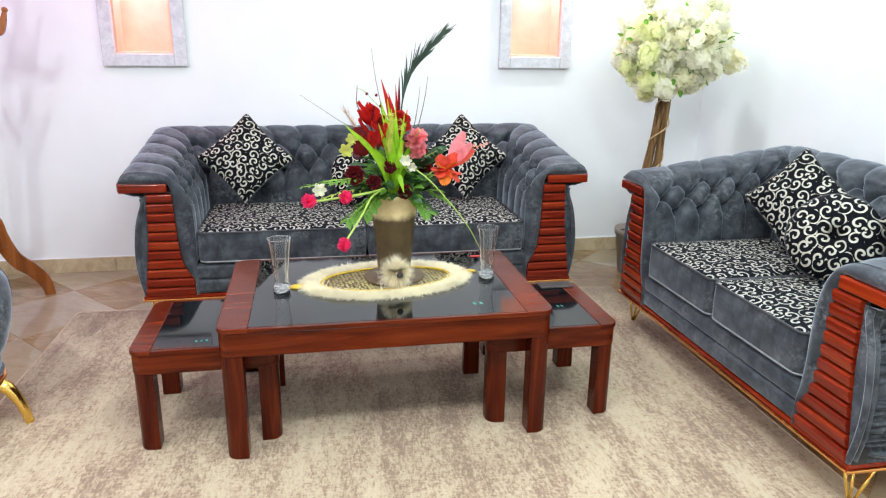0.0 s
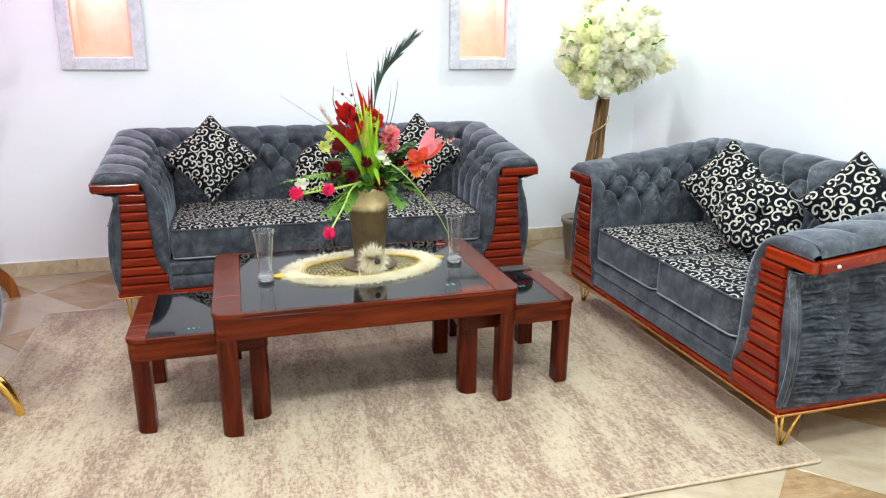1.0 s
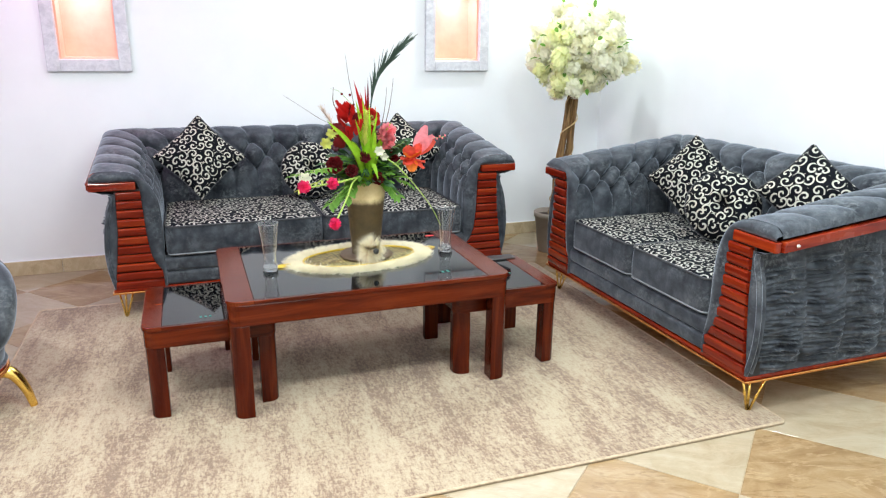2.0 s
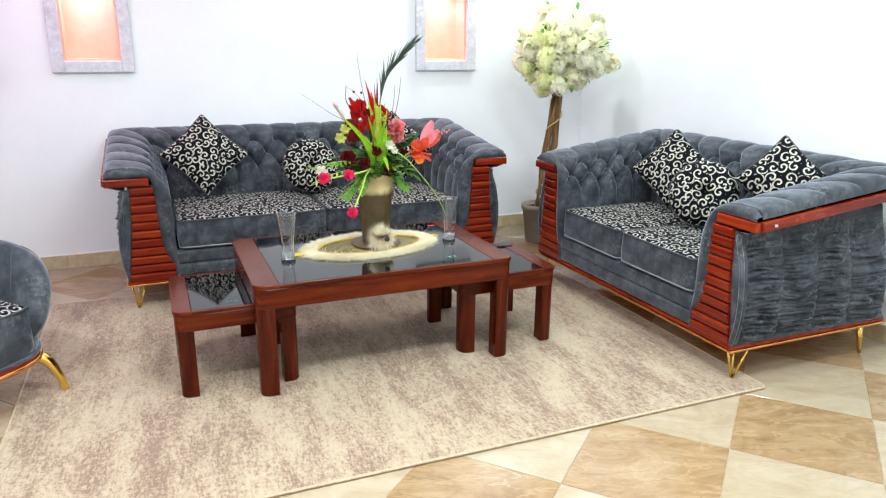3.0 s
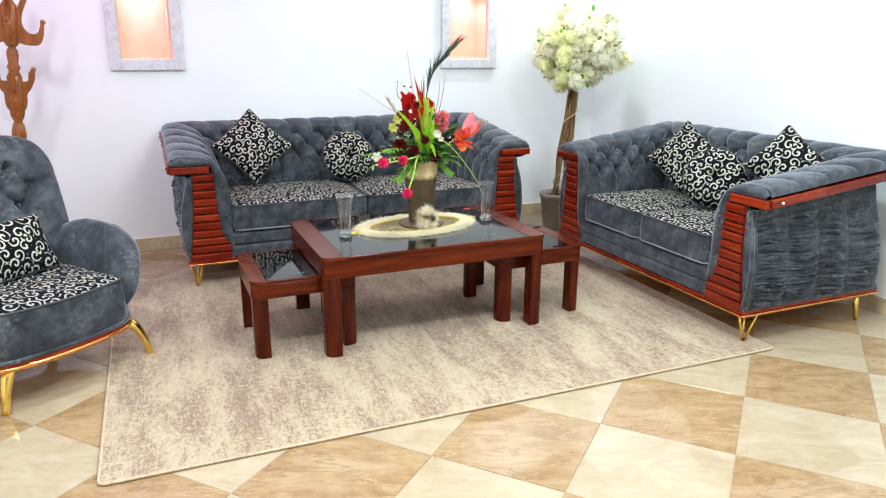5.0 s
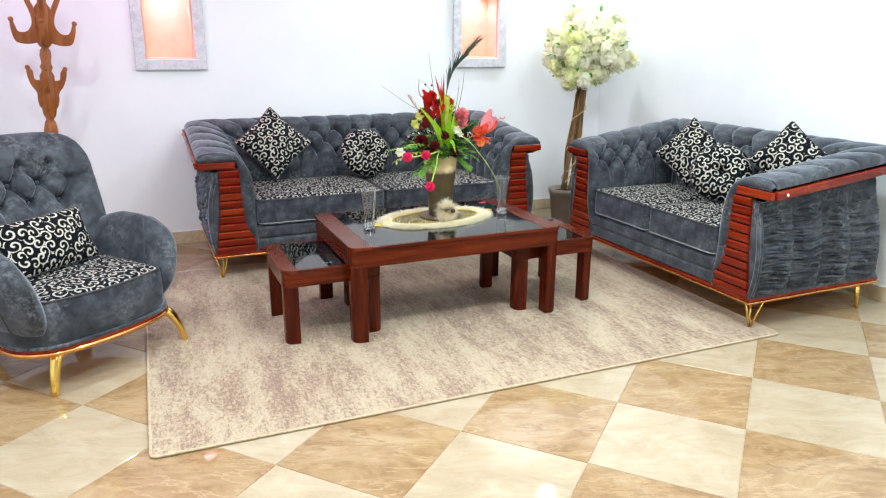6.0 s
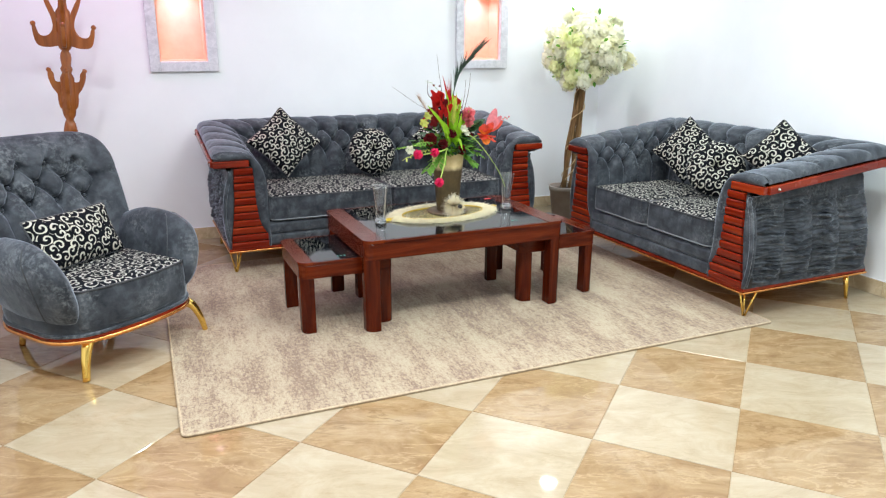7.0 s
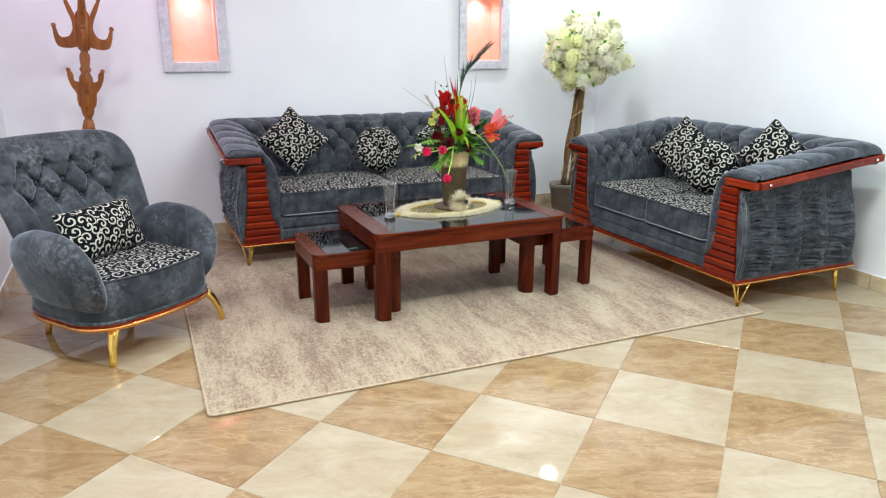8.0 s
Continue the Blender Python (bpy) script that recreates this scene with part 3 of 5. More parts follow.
def sofa(name, label, width, ncol, m):
    t = thing(name, label, "sofa", "matching grey sofas", m)
    half = width / 2
    vs, fs, buttons = cover(width, ncol)
    mesh_ob("tufted_cover", vs, fs, VELVET, t, "deep-buttoned grey velvet on arms and back")
    knob = None
    for p in buttons:
        if knob is None:
            bv, bf = lathe([(0.0, 0.006), (0.006, 0.005), (0.009, 0.0), (0.006, -0.005), (0.0, -0.006)], 10)
            knob = mesh_ob("button", bv, bf, VELVET, t)
            knob.location = p
        else:
            o = new("button", knob.data)
            o.parent, o.location = t, p
    # wooden arm fronts
    for side in (-1, 1):
        X = lambda u: side * (half - u)
        inner = curve([(u, z, 0) for u, z in ((0.316, 0.188), (0.312, 0.27), (0.285, 0.307), (0.262, 0.37), (0.250, 0.48), (0.245, 0.60), (0.240, 0.70), (0.230, 0.745), (0.215, 0.7615), (0.17, 0.7615), (0.10, 0.7615), (0.04, 0.7615), (0.006, 0.7615))], 72)
        outer = curve([(u, z, 0) for u, z in ((0.332, 0.188), (0.335, 0.27), (0.331, 0.34), (0.329, 0.42), (0.331, 0.52), (0.326, 0.62), (0.309, 0.69), (0.280, 0.745), (0.240, 0.785), (0.185, 0.806), (0.115, 0.814), (0.045, 0.812), (0.004, 0.785))], 72)

        def border(i, j):
            a, b = inner[round(i * 72)], outer[round(i * 72)]
            p = a.lerp(b, j)
            return (X(p.x), 0.014 - 0.030 * math.sin(math.pi * min(1.0, 0.10 + 0.9 * j)) ** 0.55, p.y)
        mesh_ob("arm_border", *sheet(border, 72, 10), VELVET, t)
        # filling behind the slats, near black to paint the shade in their gaps
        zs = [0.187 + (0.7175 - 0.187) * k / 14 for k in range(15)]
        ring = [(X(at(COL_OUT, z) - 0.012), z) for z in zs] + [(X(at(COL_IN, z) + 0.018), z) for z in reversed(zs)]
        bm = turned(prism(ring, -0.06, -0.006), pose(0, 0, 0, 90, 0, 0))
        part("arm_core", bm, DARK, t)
        n = 11
        for k in range(n):
            za = 0.188 + (0.716 - 0.188) * k / n
            zb = za + (0.716 - 0.188) / n - 0.0065
            rows = []
            hh = zb - za
            nose = [(zb - 0.009 + 0.009 * math.sin(radians(w)), -0.010 - 0.009 * math.cos(radians(w))) for w in range(0, 91, 15)]
            for z, y in [(za, 0.004), (za, -0.008), (za + 0.06 * hh, -0.0115), (za + 0.40 * hh, -0.0160)] + nose + [(zb, 0.004)]:
                rows.append(((X(at(COL_OUT, z)), y, z), (X(at(COL_IN, z)), y, z)))
            bm = bmesh.new()
            L = [bm.verts.new(r[0]) for r in rows]
            R = [bm.verts.new(r[1]) for r in rows]
            for q in range(len(rows)):
                bm.faces.new((L[q], R[q], R[(q + 1) % len(rows)], L[(q + 1) % len(rows)]))
            bm.faces.new(L)
            bm.faces.new(R[::-1])
            part("slat", bm, SLAT_WOOD, t)
        a, b = sorted((X(0.0), X(0.222)))
        part("arm_cap", box(a, b, -0.020, 0.012, 0.718, 0.760, 0.005), SLAT_WOOD, t)
        bm = box(-0.012, 0.022, 0.013, D, 0.718, 0.760, 0.004)
        for v in bm.verts:
            v.co.x = X(v.co.x)
            v.co.z += RISE * v.co.y / D
        part("arm_rail", bm, RAIL_WOOD, t)
        for y in (0.07, D - 0.07):
            sv, sf = lathe([(0.0, 0.012), (0.005, 0.011), (0.008, 0.006), (0.009, 0.0)], 12)
            s = mesh_ob("stud", sv, sf, STUD, t)
            s.matrix_local = pose(X(-0.012), y, 0.739 + RISE * y / D, 0, 90 * side, 0)
        mesh_ob("side_panel", *side_cloth(side, half, 3.7 + side + width), VELVET, t, "gathered grey cloth with stitched seams")
        fr = [(X(u + 0.012), 0.002, z) for u, z in ((0.066, 0.19), (0.044, 0.30), (0.040, 0.42), (0.058, 0.56), (0.088, 0.655), (0.086, 0.688))]
        mesh_ob("side_welt", *tube(curve(fr, 24), 0.011, 8), VELVET, t)
    bm = box(-half + 0.10, half - 0.10, D - 0.03, D - 0.008, 0.187, 0.80, 0.008)
    for v in bm.verts:
        v.co.y -= 0.125 * min(1.0, (v.co.z - 0.187) / 0.5)
    part("back_panel", bm, VELVET, t)
    part("back_ledge", box(-half + 0.02, half - 0.02, D - 0.16, D - 0.004, 0.80, 0.868, 0.006), VELVET, t)
    part("seat_deck", box(-half + 0.33, half - 0.33, 0.07, D - 0.30, 0.187, 0.342), DARK, t)
    part("plinth", box(-half + 0.062, half - 0.062, -0.006, D - 0.01, 0.172, 0.187, 0.003), SLAT_WOOD, t)
    part("trim_strip", box(-half + 0.055, half - 0.055, -0.014, D - 0.004, 0.160, 0.1715, 0.003), COPPER, t, "copper-gold metal strip")
    # upholstered front rails
    for za, zb in ((0.189, 0.262), (0.264, 0.338)):
        part("front_rail", box(-half + 0.312, half - 0.312, -0.006, 0.07, za, zb, 0.018, 4), VELVET, t, smooth=True)
    # seat cushions
    n = 2
    w = (width - 2 * INNER - 0.02) / n
    for k in range(n):
        body, top, ring_t, ring_b = soft_box(w - 0.013, 0.66, 0.165, 0.035)
        cx = (k - (n - 1) / 2) * w
        c = mesh_ob("seat_cushion", *body, VELVET, t)
        c.location = (cx, -0.012, 0.345)
        mesh_ob("seat_top", *top, SCROLL_SEAT, c, "dark cloth with cream scrolls")
        mesh_ob("piping", *tube(ring_t, 0.005, 6, closed=True), PIPING, c)
        mesh_ob("piping", *tube(ring_b, 0.005, 6, closed=True), PIPING_PALE, c)
    for sx in (-1, 1):
        hairpin(t, sx * (half - 0.115), 0.075, sx, -1)
        vs2, fs2 = tube([(sx * (half - 0.12), D - 0.10, 0.168), (sx * (half - 0.10), D - 0.09, 0.0)], [0.017, 0.010], 12)
        mesh_ob("leg", vs2, fs2, GOLD, t, "tapered gold leg")
    return t


sofa("three_seat_sofa", "grey velvet buttoned three-seat sofa with red slatted wooden arm fronts", 2.37, 12, pose(0.345, 2.43, 0))
sofa("loveseat", "grey velvet buttoned two-seat sofa with red slatted wooden arm fronts", 1.80, 8, pose(1.675, 1.36, 0, 0, 0, -90))


# ---- throw pillows ----
def square_pillow_outline(s):
    def r(w):
        c = max(abs(math.cos(w)), abs(math.sin(w)))
        base = s / 2 / c
        corner = 1 - abs(abs(math.tan(w if abs(math.cos(w)) > abs(math.sin(w)) else math.pi / 2 - w)))
        return base * (1 - 0.075 * (1 - (1 - corner) ** 2))
    return r


def throw_pillow(label, shape, m, size=0.375):
    t = thing("throw_pillow", label, "cushion", "scroll-pattern throw pillows", m)
    if shape == "square":
        v, f = pillow(square_pillow_outline(size), 0.085, 1.9, 18, 96, None, 0.0)
    elif shape == "round":
        v, f = pillow(lambda w: 0.175, 0.100, 3.0, 24, 108, None, 0.075)
        v = [Vector(p) + Vector((0, 0, (0.006 if p[2] > 0 else 0.0) * math.sin(11 * math.atan2(p[1], p[0]) + 9 * math.hypot(p[0], p[1])) * max(0.0, 1 - math.hypot(p[0], p[1]) / 0.16))) for p in v]
        mesh_ob("button", *lathe([(0.0, 0.012), (0.012, 0.009), (0.017, 0.0), (0.0, -0.004)], 16), SCROLL, t).location = (0, 0, 0.030)
    else:
        def out(w):
            c, s = abs(math.cos(w)), abs(math.sin(w))
            return 1.0 / max(c / 0.235, s / 0.128) * (1 - 0.05 * (1 - abs(min(c / 0.235, s / 0.128) / max(c / 0.235, s / 0.128)) ** 2))
        v, f = pillow(out, 0.06, 2.0, 16, 96)
    v = [Vector(p) + Vector((0, 0, 0.004 * noise.noise(Vector(p) * 12 + Vector((m.translation.x, 0, 0))))) for p in v]
    mesh_ob("cover", v, f, SCROLL, t)
    edge = square_pillow_outline(size) if shape == "square" else out if shape == "oblong" else lambda w: 0.175
    loop = [(edge(w) * 1.004 * math.cos(w), edge(w) * 1.004 * math.sin(w), 0.0) for w in [2 * math.pi * (k + 0.5) / 96 for k in range(96)]]
    mesh_ob("piping", *tube(loop, 0.0045, 6, closed=True), PIPING, t, "dark corded edge")
    return t


SQ = "black cushion with cream scroll pattern, leaning on its corner"
RO = "round black cushion with cream scrolls and a centre button"
throw_pillow(SQ, "square", pose(-0.285, 2.96, 0.795, 62, 0, 0) @ pose(0, 0, 0, 0, 0, 43))
throw_pillow(RO, "round", pose(0.362, 2.93, 0.695, 66, 0, 0))
throw_pillow(SQ, "square", pose(0.965, 2.96, 0.785, 62, 0, -6) @ pose(0, 0, 0, 0, 0, 46))
throw_pillow(SQ, "square", pose(2.235, 1.665, 0.768, 64, 0, -60) @ pose(0, 0, 0, 0, 0, 52), 0.345)
throw_pillow(RO, "round", pose(2.10, 1.245, 0.705, 68, 0, -45))
throw_pillow(SQ, "square", pose(2.285, 0.925, 0.825, 70, 0, -56) @ pose(0, 0, 0, 0, 0, 50), 0.315)

# ---- nesting tables ----
def low_table(name, label, w, d, h, apron, board, leg, m, group):
    """Mahogany table with black glass between two end boards; the leg's outer corner is rounded."""
    t = thing(name, label, "table", group, m)
    r = 0.045
    x0, x1, y0, y1 = -w / 2, w / 2, -d / 2, d / 2
    part("end_board", prism(rounded(x0, x0 + board, y0, y1, (r, 0, 0, r)), h - 0.018, h, 0.003), TABLE_WOOD, t)
    part("end_board", prism(rounded(x1 - board, x1, y0, y1, (0, r, r, 0)), h - 0.018, h, 0.003), TABLE_WOOD, t)
    part("front_lip", box(x0 + board, x1 - board, y0, y0 + 0.018, h - 0.018, h - 0.002, 0.002), TABLE_WOOD, t)
    part("back_lip", box(x0 + board, x1 - board, y1 - 0.018, y1, h - 0.018, h - 0.002, 0.002), TABLE_WOOD, t)
    part("glass_top", box(x0 + board + 0.001, x1 - board - 0.001, y0 + 0.0185, y1 - 0.0185, h - 0.012, h - 0.002), BLACK_GLASS, t, "black reflecting glass")
    i = 0.004
    bm = prism(rounded(x0 + i, x1 - i, y0 + i, y1 - i, (r,) * 4), h - apron, h - 0.0185, 0.003)
    part("apron", bm, TABLE_WOOD, t)
    for sx, sy, rad in ((-1, -1, (0.04, 0, 0.006, 0)), (1, -1, (0, 0.04, 0, 0.006)), (1, 1, (0.006, 0, 0.04, 0)), (-1, 1, (0, 0.006, 0, 0.04))):
        xa, xb = sorted((sx * (w / 2 - 0.007), sx * (w / 2 - 0.007 - leg)))
        ya, yb = sorted((sy * (d / 2 - 0.007), sy * (d / 2 - 0.007 - leg)))
        part("leg", prism(rounded(xa, xb, ya, yb, tuple(q or 0.003 for q in rad)), RUG_TOP, h - apron, 0.003), LEG_WOOD, t)
    return t


def marker_bars(x, y, z, rz, n, size):
    """Faint teal writing on the glass, too worn to read."""
    t = thing("marker_note", "faint teal marker writing on black glass", "writing", "marker notes", pose(x, y, z, 0, 0, rz))
    for k in range(n):
        part("bar", box(k * size * 0.7, k * size * 0.7 + size * 0.30, 0, size * 0.62, 0.0, 0.0008), TEAL, t)


TX, TY, TH = 0.326, 1.537, 0.508
low_table("coffee_table", "dark red mahogany coffee table with black glass top on the rug", 1.182, 0.79, TH, 0.104, 0.105, 0.075, pose(TX, TY, 0), "")
low_table("side_table", "low mahogany nesting table with black glass, half under the coffee table", 0.51, 0.51, 0.399, 0.090, 0.075, 0.070, pose(-0.322, 1.510, 0), "nesting side tables")
low_table("side_table", "low mahogany nesting table with black glass, half under the coffee table", 0.52, 0.51, 0.399, 0.090, 0.075, 0.070, pose(0.955, 1.492, 0), "nesting side tables")
part_z = TH - 0.002
marker_bars(0.64, 1.25, part_z, 4, 2, 0.035)
marker_bars(-0.36, 1.315, 0.3975, 4, 3, 0.026)
marker_bars(1.04, 1.45, 0.3975, 4, 2, 0.026)
tagged(part("price_tag", box(0.76, 0.805, 1.84, 1.855, part_z, part_z + 0.002, 0.0006, 1), RED_TAG), "small red paper sticker on the glass top", "sticker")
tagged(part("phone", box(1.04, 1.19, 1.665, 1.735, 0.3975, 0.4055, 0.003), plain("phone_case", (0.010, 0.010, 0.011), 0.42)), "black slab like a phone lying on the side table", "phone")


# ---- on the coffee table ----
FUR = petal_mat("cream_fur", (0.93, 0.88, 0.73), 0.10)
FUR_TIP = plain("fur_tip", (0.58, 0.45, 0.27), 0.9, 0, 0.4, 60, 0.0)
GOLD_CLOTH = plain("gold_braid", (0.62, 0.44, 0.05), 0.4, 0.4, 0.2, 80)


def snake_mat():
    g = Nodes("snakeskin_print")
    v = g.map((1.0, 0.75, 1.0))
    vor = g.add("ShaderNodeTexVoronoi", Vector=v, Scale=17.0, Randomness=0.5)
    base = g.ramp(vor.outputs["Distance"], (0.30, (0.40, 0.34, 0.14)), (0.46, (0.10, 0.075, 0.02)), (0.62, (0.02, 0.016, 0.008)))
    g.bump(vor.outputs["Distance"], 0.3, 0.002)
    return g.done(base, 0.45)


def tuft_hairs(rng, base, direction, length, width, bend):
    """One lock of fur: a slim tapering blade."""
    side = direction.cross(Vector((0, 0, 1)))
    side = side.normalized() if side.length > 1e-4 else Vector((1, 0, 0))
    mid = base + direction * length * 0.55 + bend * 0.4
    tip = base + direction * length + bend
    vs = [base - side * width, base + side * width, mid + side * width * 0.7, mid - side * width * 0.7, tip]
    return vs, [(0, 1, 2, 3), (3, 2, 4)]


def fur_mat_oval():
    t = thing("table_mat", "oval snakeskin-print mat with cream fur edge and gold braid", "table mat", m=pose(0.352, 1.575, TH - 0.002, 0, 0, 7))
    A, B = 0.262, 0.140
    mesh_ob("centre_cloth", *lathe([(0.0, 0.006), (0.99, 0.006), (1.0, 0.001)], 64), snake_mat(), t).scale = (A, B, 1)
    mesh_ob("braid", *tube([(A * math.cos(w), B * math.sin(w), 0.008) for w in [2 * math.pi * k / 72 for k in range(72)]], 0.006, 6, closed=True), GOLD_CLOTH, t, "gold braid edging")
    rng = random.Random(5)
    pieces = []
    for k in range(8000):
        w = rng.uniform(0, 2 * math.pi)
        f = rng.random() ** 0.8
        grow = -0.004 + f * 0.074
        base = Vector(((A + grow) * math.cos(w), (B + grow) * math.sin(w), 0.004 + 0.012 * math.sin(math.pi * min(1, f * 0.9 + 0.1))))
        out = Vector((math.cos(w) / A, math.sin(w) / B, 0)).normalized()
        tang = Vector((-out.y, out.x, 0))
        d = (out * rng.uniform(-0.15 if f < 0.2 else 0.25, 1.0) + tang * rng.uniform(-0.7, 0.7) + Vector((0, 0, rng.uniform(-0.08, 0.22)))).normalized()
        pieces.append(tuft_hairs(rng, base, d, rng.uniform(0.020, 0.048), 0.0016, Vector((0, 0, -0.004))))
    vs, fs = joined(pieces)
    tagged(mesh_ob("fur_edge", vs, fs, FUR, t, "fluffy cream fur"), kind="stuff")
    ring, rf = sheet(lambda i, j: ((A + 0.07 * j) * math.cos(2 * math.pi * i), (B + 0.07 * j) * math.sin(2 * math.pi * i), 0.002 + 0.007 * math.sin(math.pi * j) ** 0.7), 72, 8, True)
    mesh_ob("fur_hide", ring, rf, FUR, t)
    for s in (-1, 1):
        mesh_ob("tassel", *tube([(s * (A + 0.06), 0, 0.006), (s * (A + 0.105), 0.004, 0.006), (s * (A + 0.125), 0.006, 0.005)], [0.013, 0.010, 0.003], 8, 0.4), GOLD_CLOTH, t, "gold tassel")


fur_mat_oval()


FROST = plain("bright_glass", (0.86, 0.89, 0.90), 0.03, 0.0, 0.02, 10, 0.0, Transmission_Weight=0.88, IOR=1.35)


def pilsner(x, y):
    t = thing("drinking_glass", "clear empty tall flared drinking glass on the table", "glass", "drinking glasses", pose(x, y, TH - 0.0015))
    prof = [(0.0, 0.0), (0.031, 0.0), (0.033, 0.004), (0.033, 0.022), (0.028, 0.030), (0.025, 0.040), (0.026, 0.06), (0.031, 0.11), (0.038, 0.17), (0.044, 0.207), (0.0448, 0.210)]
    mesh_ob("bowl", *(lambda vf: (vf[0], vf[1][:-1]))(lathe(prof, 36)), GLASS, t)
    mesh_ob("rim", *tube([(0.0446 * math.cos(w), 0.0446 * math.sin(w), 0.210) for w in [2 * math.pi * k / 36 for k in range(36)]], 0.0013, 6, closed=True), FROST, t)
    mesh_ob("base", *lathe([(0.0, 0.004), (0.029, 0.004), (0.030, 0.018), (0.025, 0.026), (0.0, 0.030)], 28), FROST, t, "thick glass foot")


pilsner(-0.057, 1.505)
pilsner(0.764, 1.560)

VX, VY, VZ = 0.385, 1.582, TH + 0.004


def vase_mat():
    g = Nodes("brown_hide_vase")
    sep = g.add("ShaderNodeSeparateXYZ", Vector=g.c)
    n = g.noise(14, 6, 0.65)
    edge = g.math("ADD", sep.outputs[2], g.math("MULTIPLY", n, 0.05))
    body = g.ramp(g.noise(9, 6, 0.7), (0.3, (0.034, 0.021, 0.007)), (0.55, (0.072, 0.047, 0.016)), (0.75, (0.135, 0.092, 0.036)))
    rim = g.ramp(n, (0.3, (0.56, 0.42, 0.20)), (0.7, (0.74, 0.62, 0.36)))
    base = g.mix(g.ramp(edge, (0.280, 0.0), (0.306, 1.0)), body, rim)
    g.bump(g.noise(30, 5), 0.4, 0.003)
    return g.done(base, 0.5)


def vase():
    t = thing("vase", "tall tapered brown vase with cream rim and fur trim", "vase", m=pose(VX, VY, VZ))
    prof = [(0.0, 0.0), (0.062, 0.0), (0.064, 0.01), (0.069, 0.09), (0.078, 0.19), (0.088, 0.29), (0.093, 0.340), (0.095, 0.352), (0.090, 0.354), (0.086, 0.344), (0.078, 0.28), (0.0, 0.26)]
    mesh_ob("body", *lathe(prof, 40), vase_mat(), t)
    mesh_ob("foot_disc", *lathe([(0.0, 0.004), (0.118, 0.004), (0.122, 0.010), (0.116, 0.016), (0.0, 0.018)], 40), plain("brown_leather", (0.085, 0.055, 0.028), 0.5), t)
    rng = random.Random(8)
    pieces = []
    c = Vector((-0.005, -0.094, 0.055))
    for k in range(1500):
        d = Vector((rng.gauss(0, 1), rng.gauss(-0.5, 1), rng.gauss(0.2, 1))).normalized()
        pieces.append(tuft_hairs(rng, c + d * 0.022, d, rng.uniform(0.034, 0.068), 0.0022, Vector((0, 0, -0.006))))
    vs, fs = joined(pieces)
    tagged(mesh_ob("fur_rosette", vs, fs, FUR, t, "cream fur rosette with dark middle"), kind="stuff")
    pieces = []
    for k in range(240):
        d = Vector((rng.gauss(0, 0.55), -1, rng.gauss(0.1, 0.55))).normalized()
        pieces.append(tuft_hairs(rng, c + d * 0.03, d, rng.uniform(0.028, 0.052), 0.0018, Vector((0, 0, -0.004))))
    tagged(mesh_ob("rosette_centre", *joined(pieces), FUR_TIP, t, "tan-tipped hair"), kind="stuff")
    sv, sf = lathe([(0.0, 0.013), (0.009, 0.010), (0.013, 0.0), (0.009, -0.010), (0.0, -0.013)], 14)
    mesh_ob("rosette_button", sv, sf, DARK, t).location = (0.002, -0.172, 0.068)


vase()

# ---- armchair ----
def block(outline, h, crown=0.02, steps=14):
    """A cushion over any outline: the body and its domed top cloth, with the rings for the piping."""
    cx, cy = sum(x for x, y in outline) / len(outline), sum(y for x, y in outline) / len(outline)
    m = len(outline)
    ring = lambda k, z: [(cx + (x - cx) * k, cy + (y - cy) * k, z) for x, y in outline]
    body = []
    levels = ((0.95, 0.0), (0.985, 0.004), (1.0, 0.02), (1.01, h * 0.5), (1.0, h - 0.02), (0.99, h - 0.004))
    for k, z in levels:
        body += ring(k, z)
    quads = lambda n: [(j * m + i, j * m + (i + 1) % m, (j + 1) * m + (i + 1) % m, (j + 1) * m + i) for j in range(n) for i in range(m)]
    top = []
    for s in range(steps + 1):
        k = 0.99 * (1 - s / steps * 0.999)
        top += ring(k, h - 0.004 + crown * (1 - k ** 4) + 0.004 * min(1, s))
    return (body, quads(5) + [tuple(range(m))[::-1]]), (top, quads(steps)), ring(0.996, h - 0.002), ring(0.99, 0.012)


def bowed(w, y0, y1, bow, r_front, r_back, n=10):
    """A seat's outline with a front edge that swells forwards."""
    pts = rounded(-w, w, y0, y1, (r_front, r_front, r_back, r_back), n)
    dense = []
    for p, q in zip(pts, pts[1:] + pts[:1]):
        k = max(1, int(math.hypot(q[0] - p[0], q[1] - p[1]) / 0.03))
        dense += [(p[0] + (q[0] - p[0]) * i / k, p[1] + (q[1] - p[1]) * i / k) for i in range(k)]
    mid = (y0 + y1) / 2
    return [(x, y - bow * math.cos(min(1.0, abs(x) / w) * math.pi / 2) * max(0.0, (mid - y) / (mid - y0)) ** 0.6) for x, y in dense]


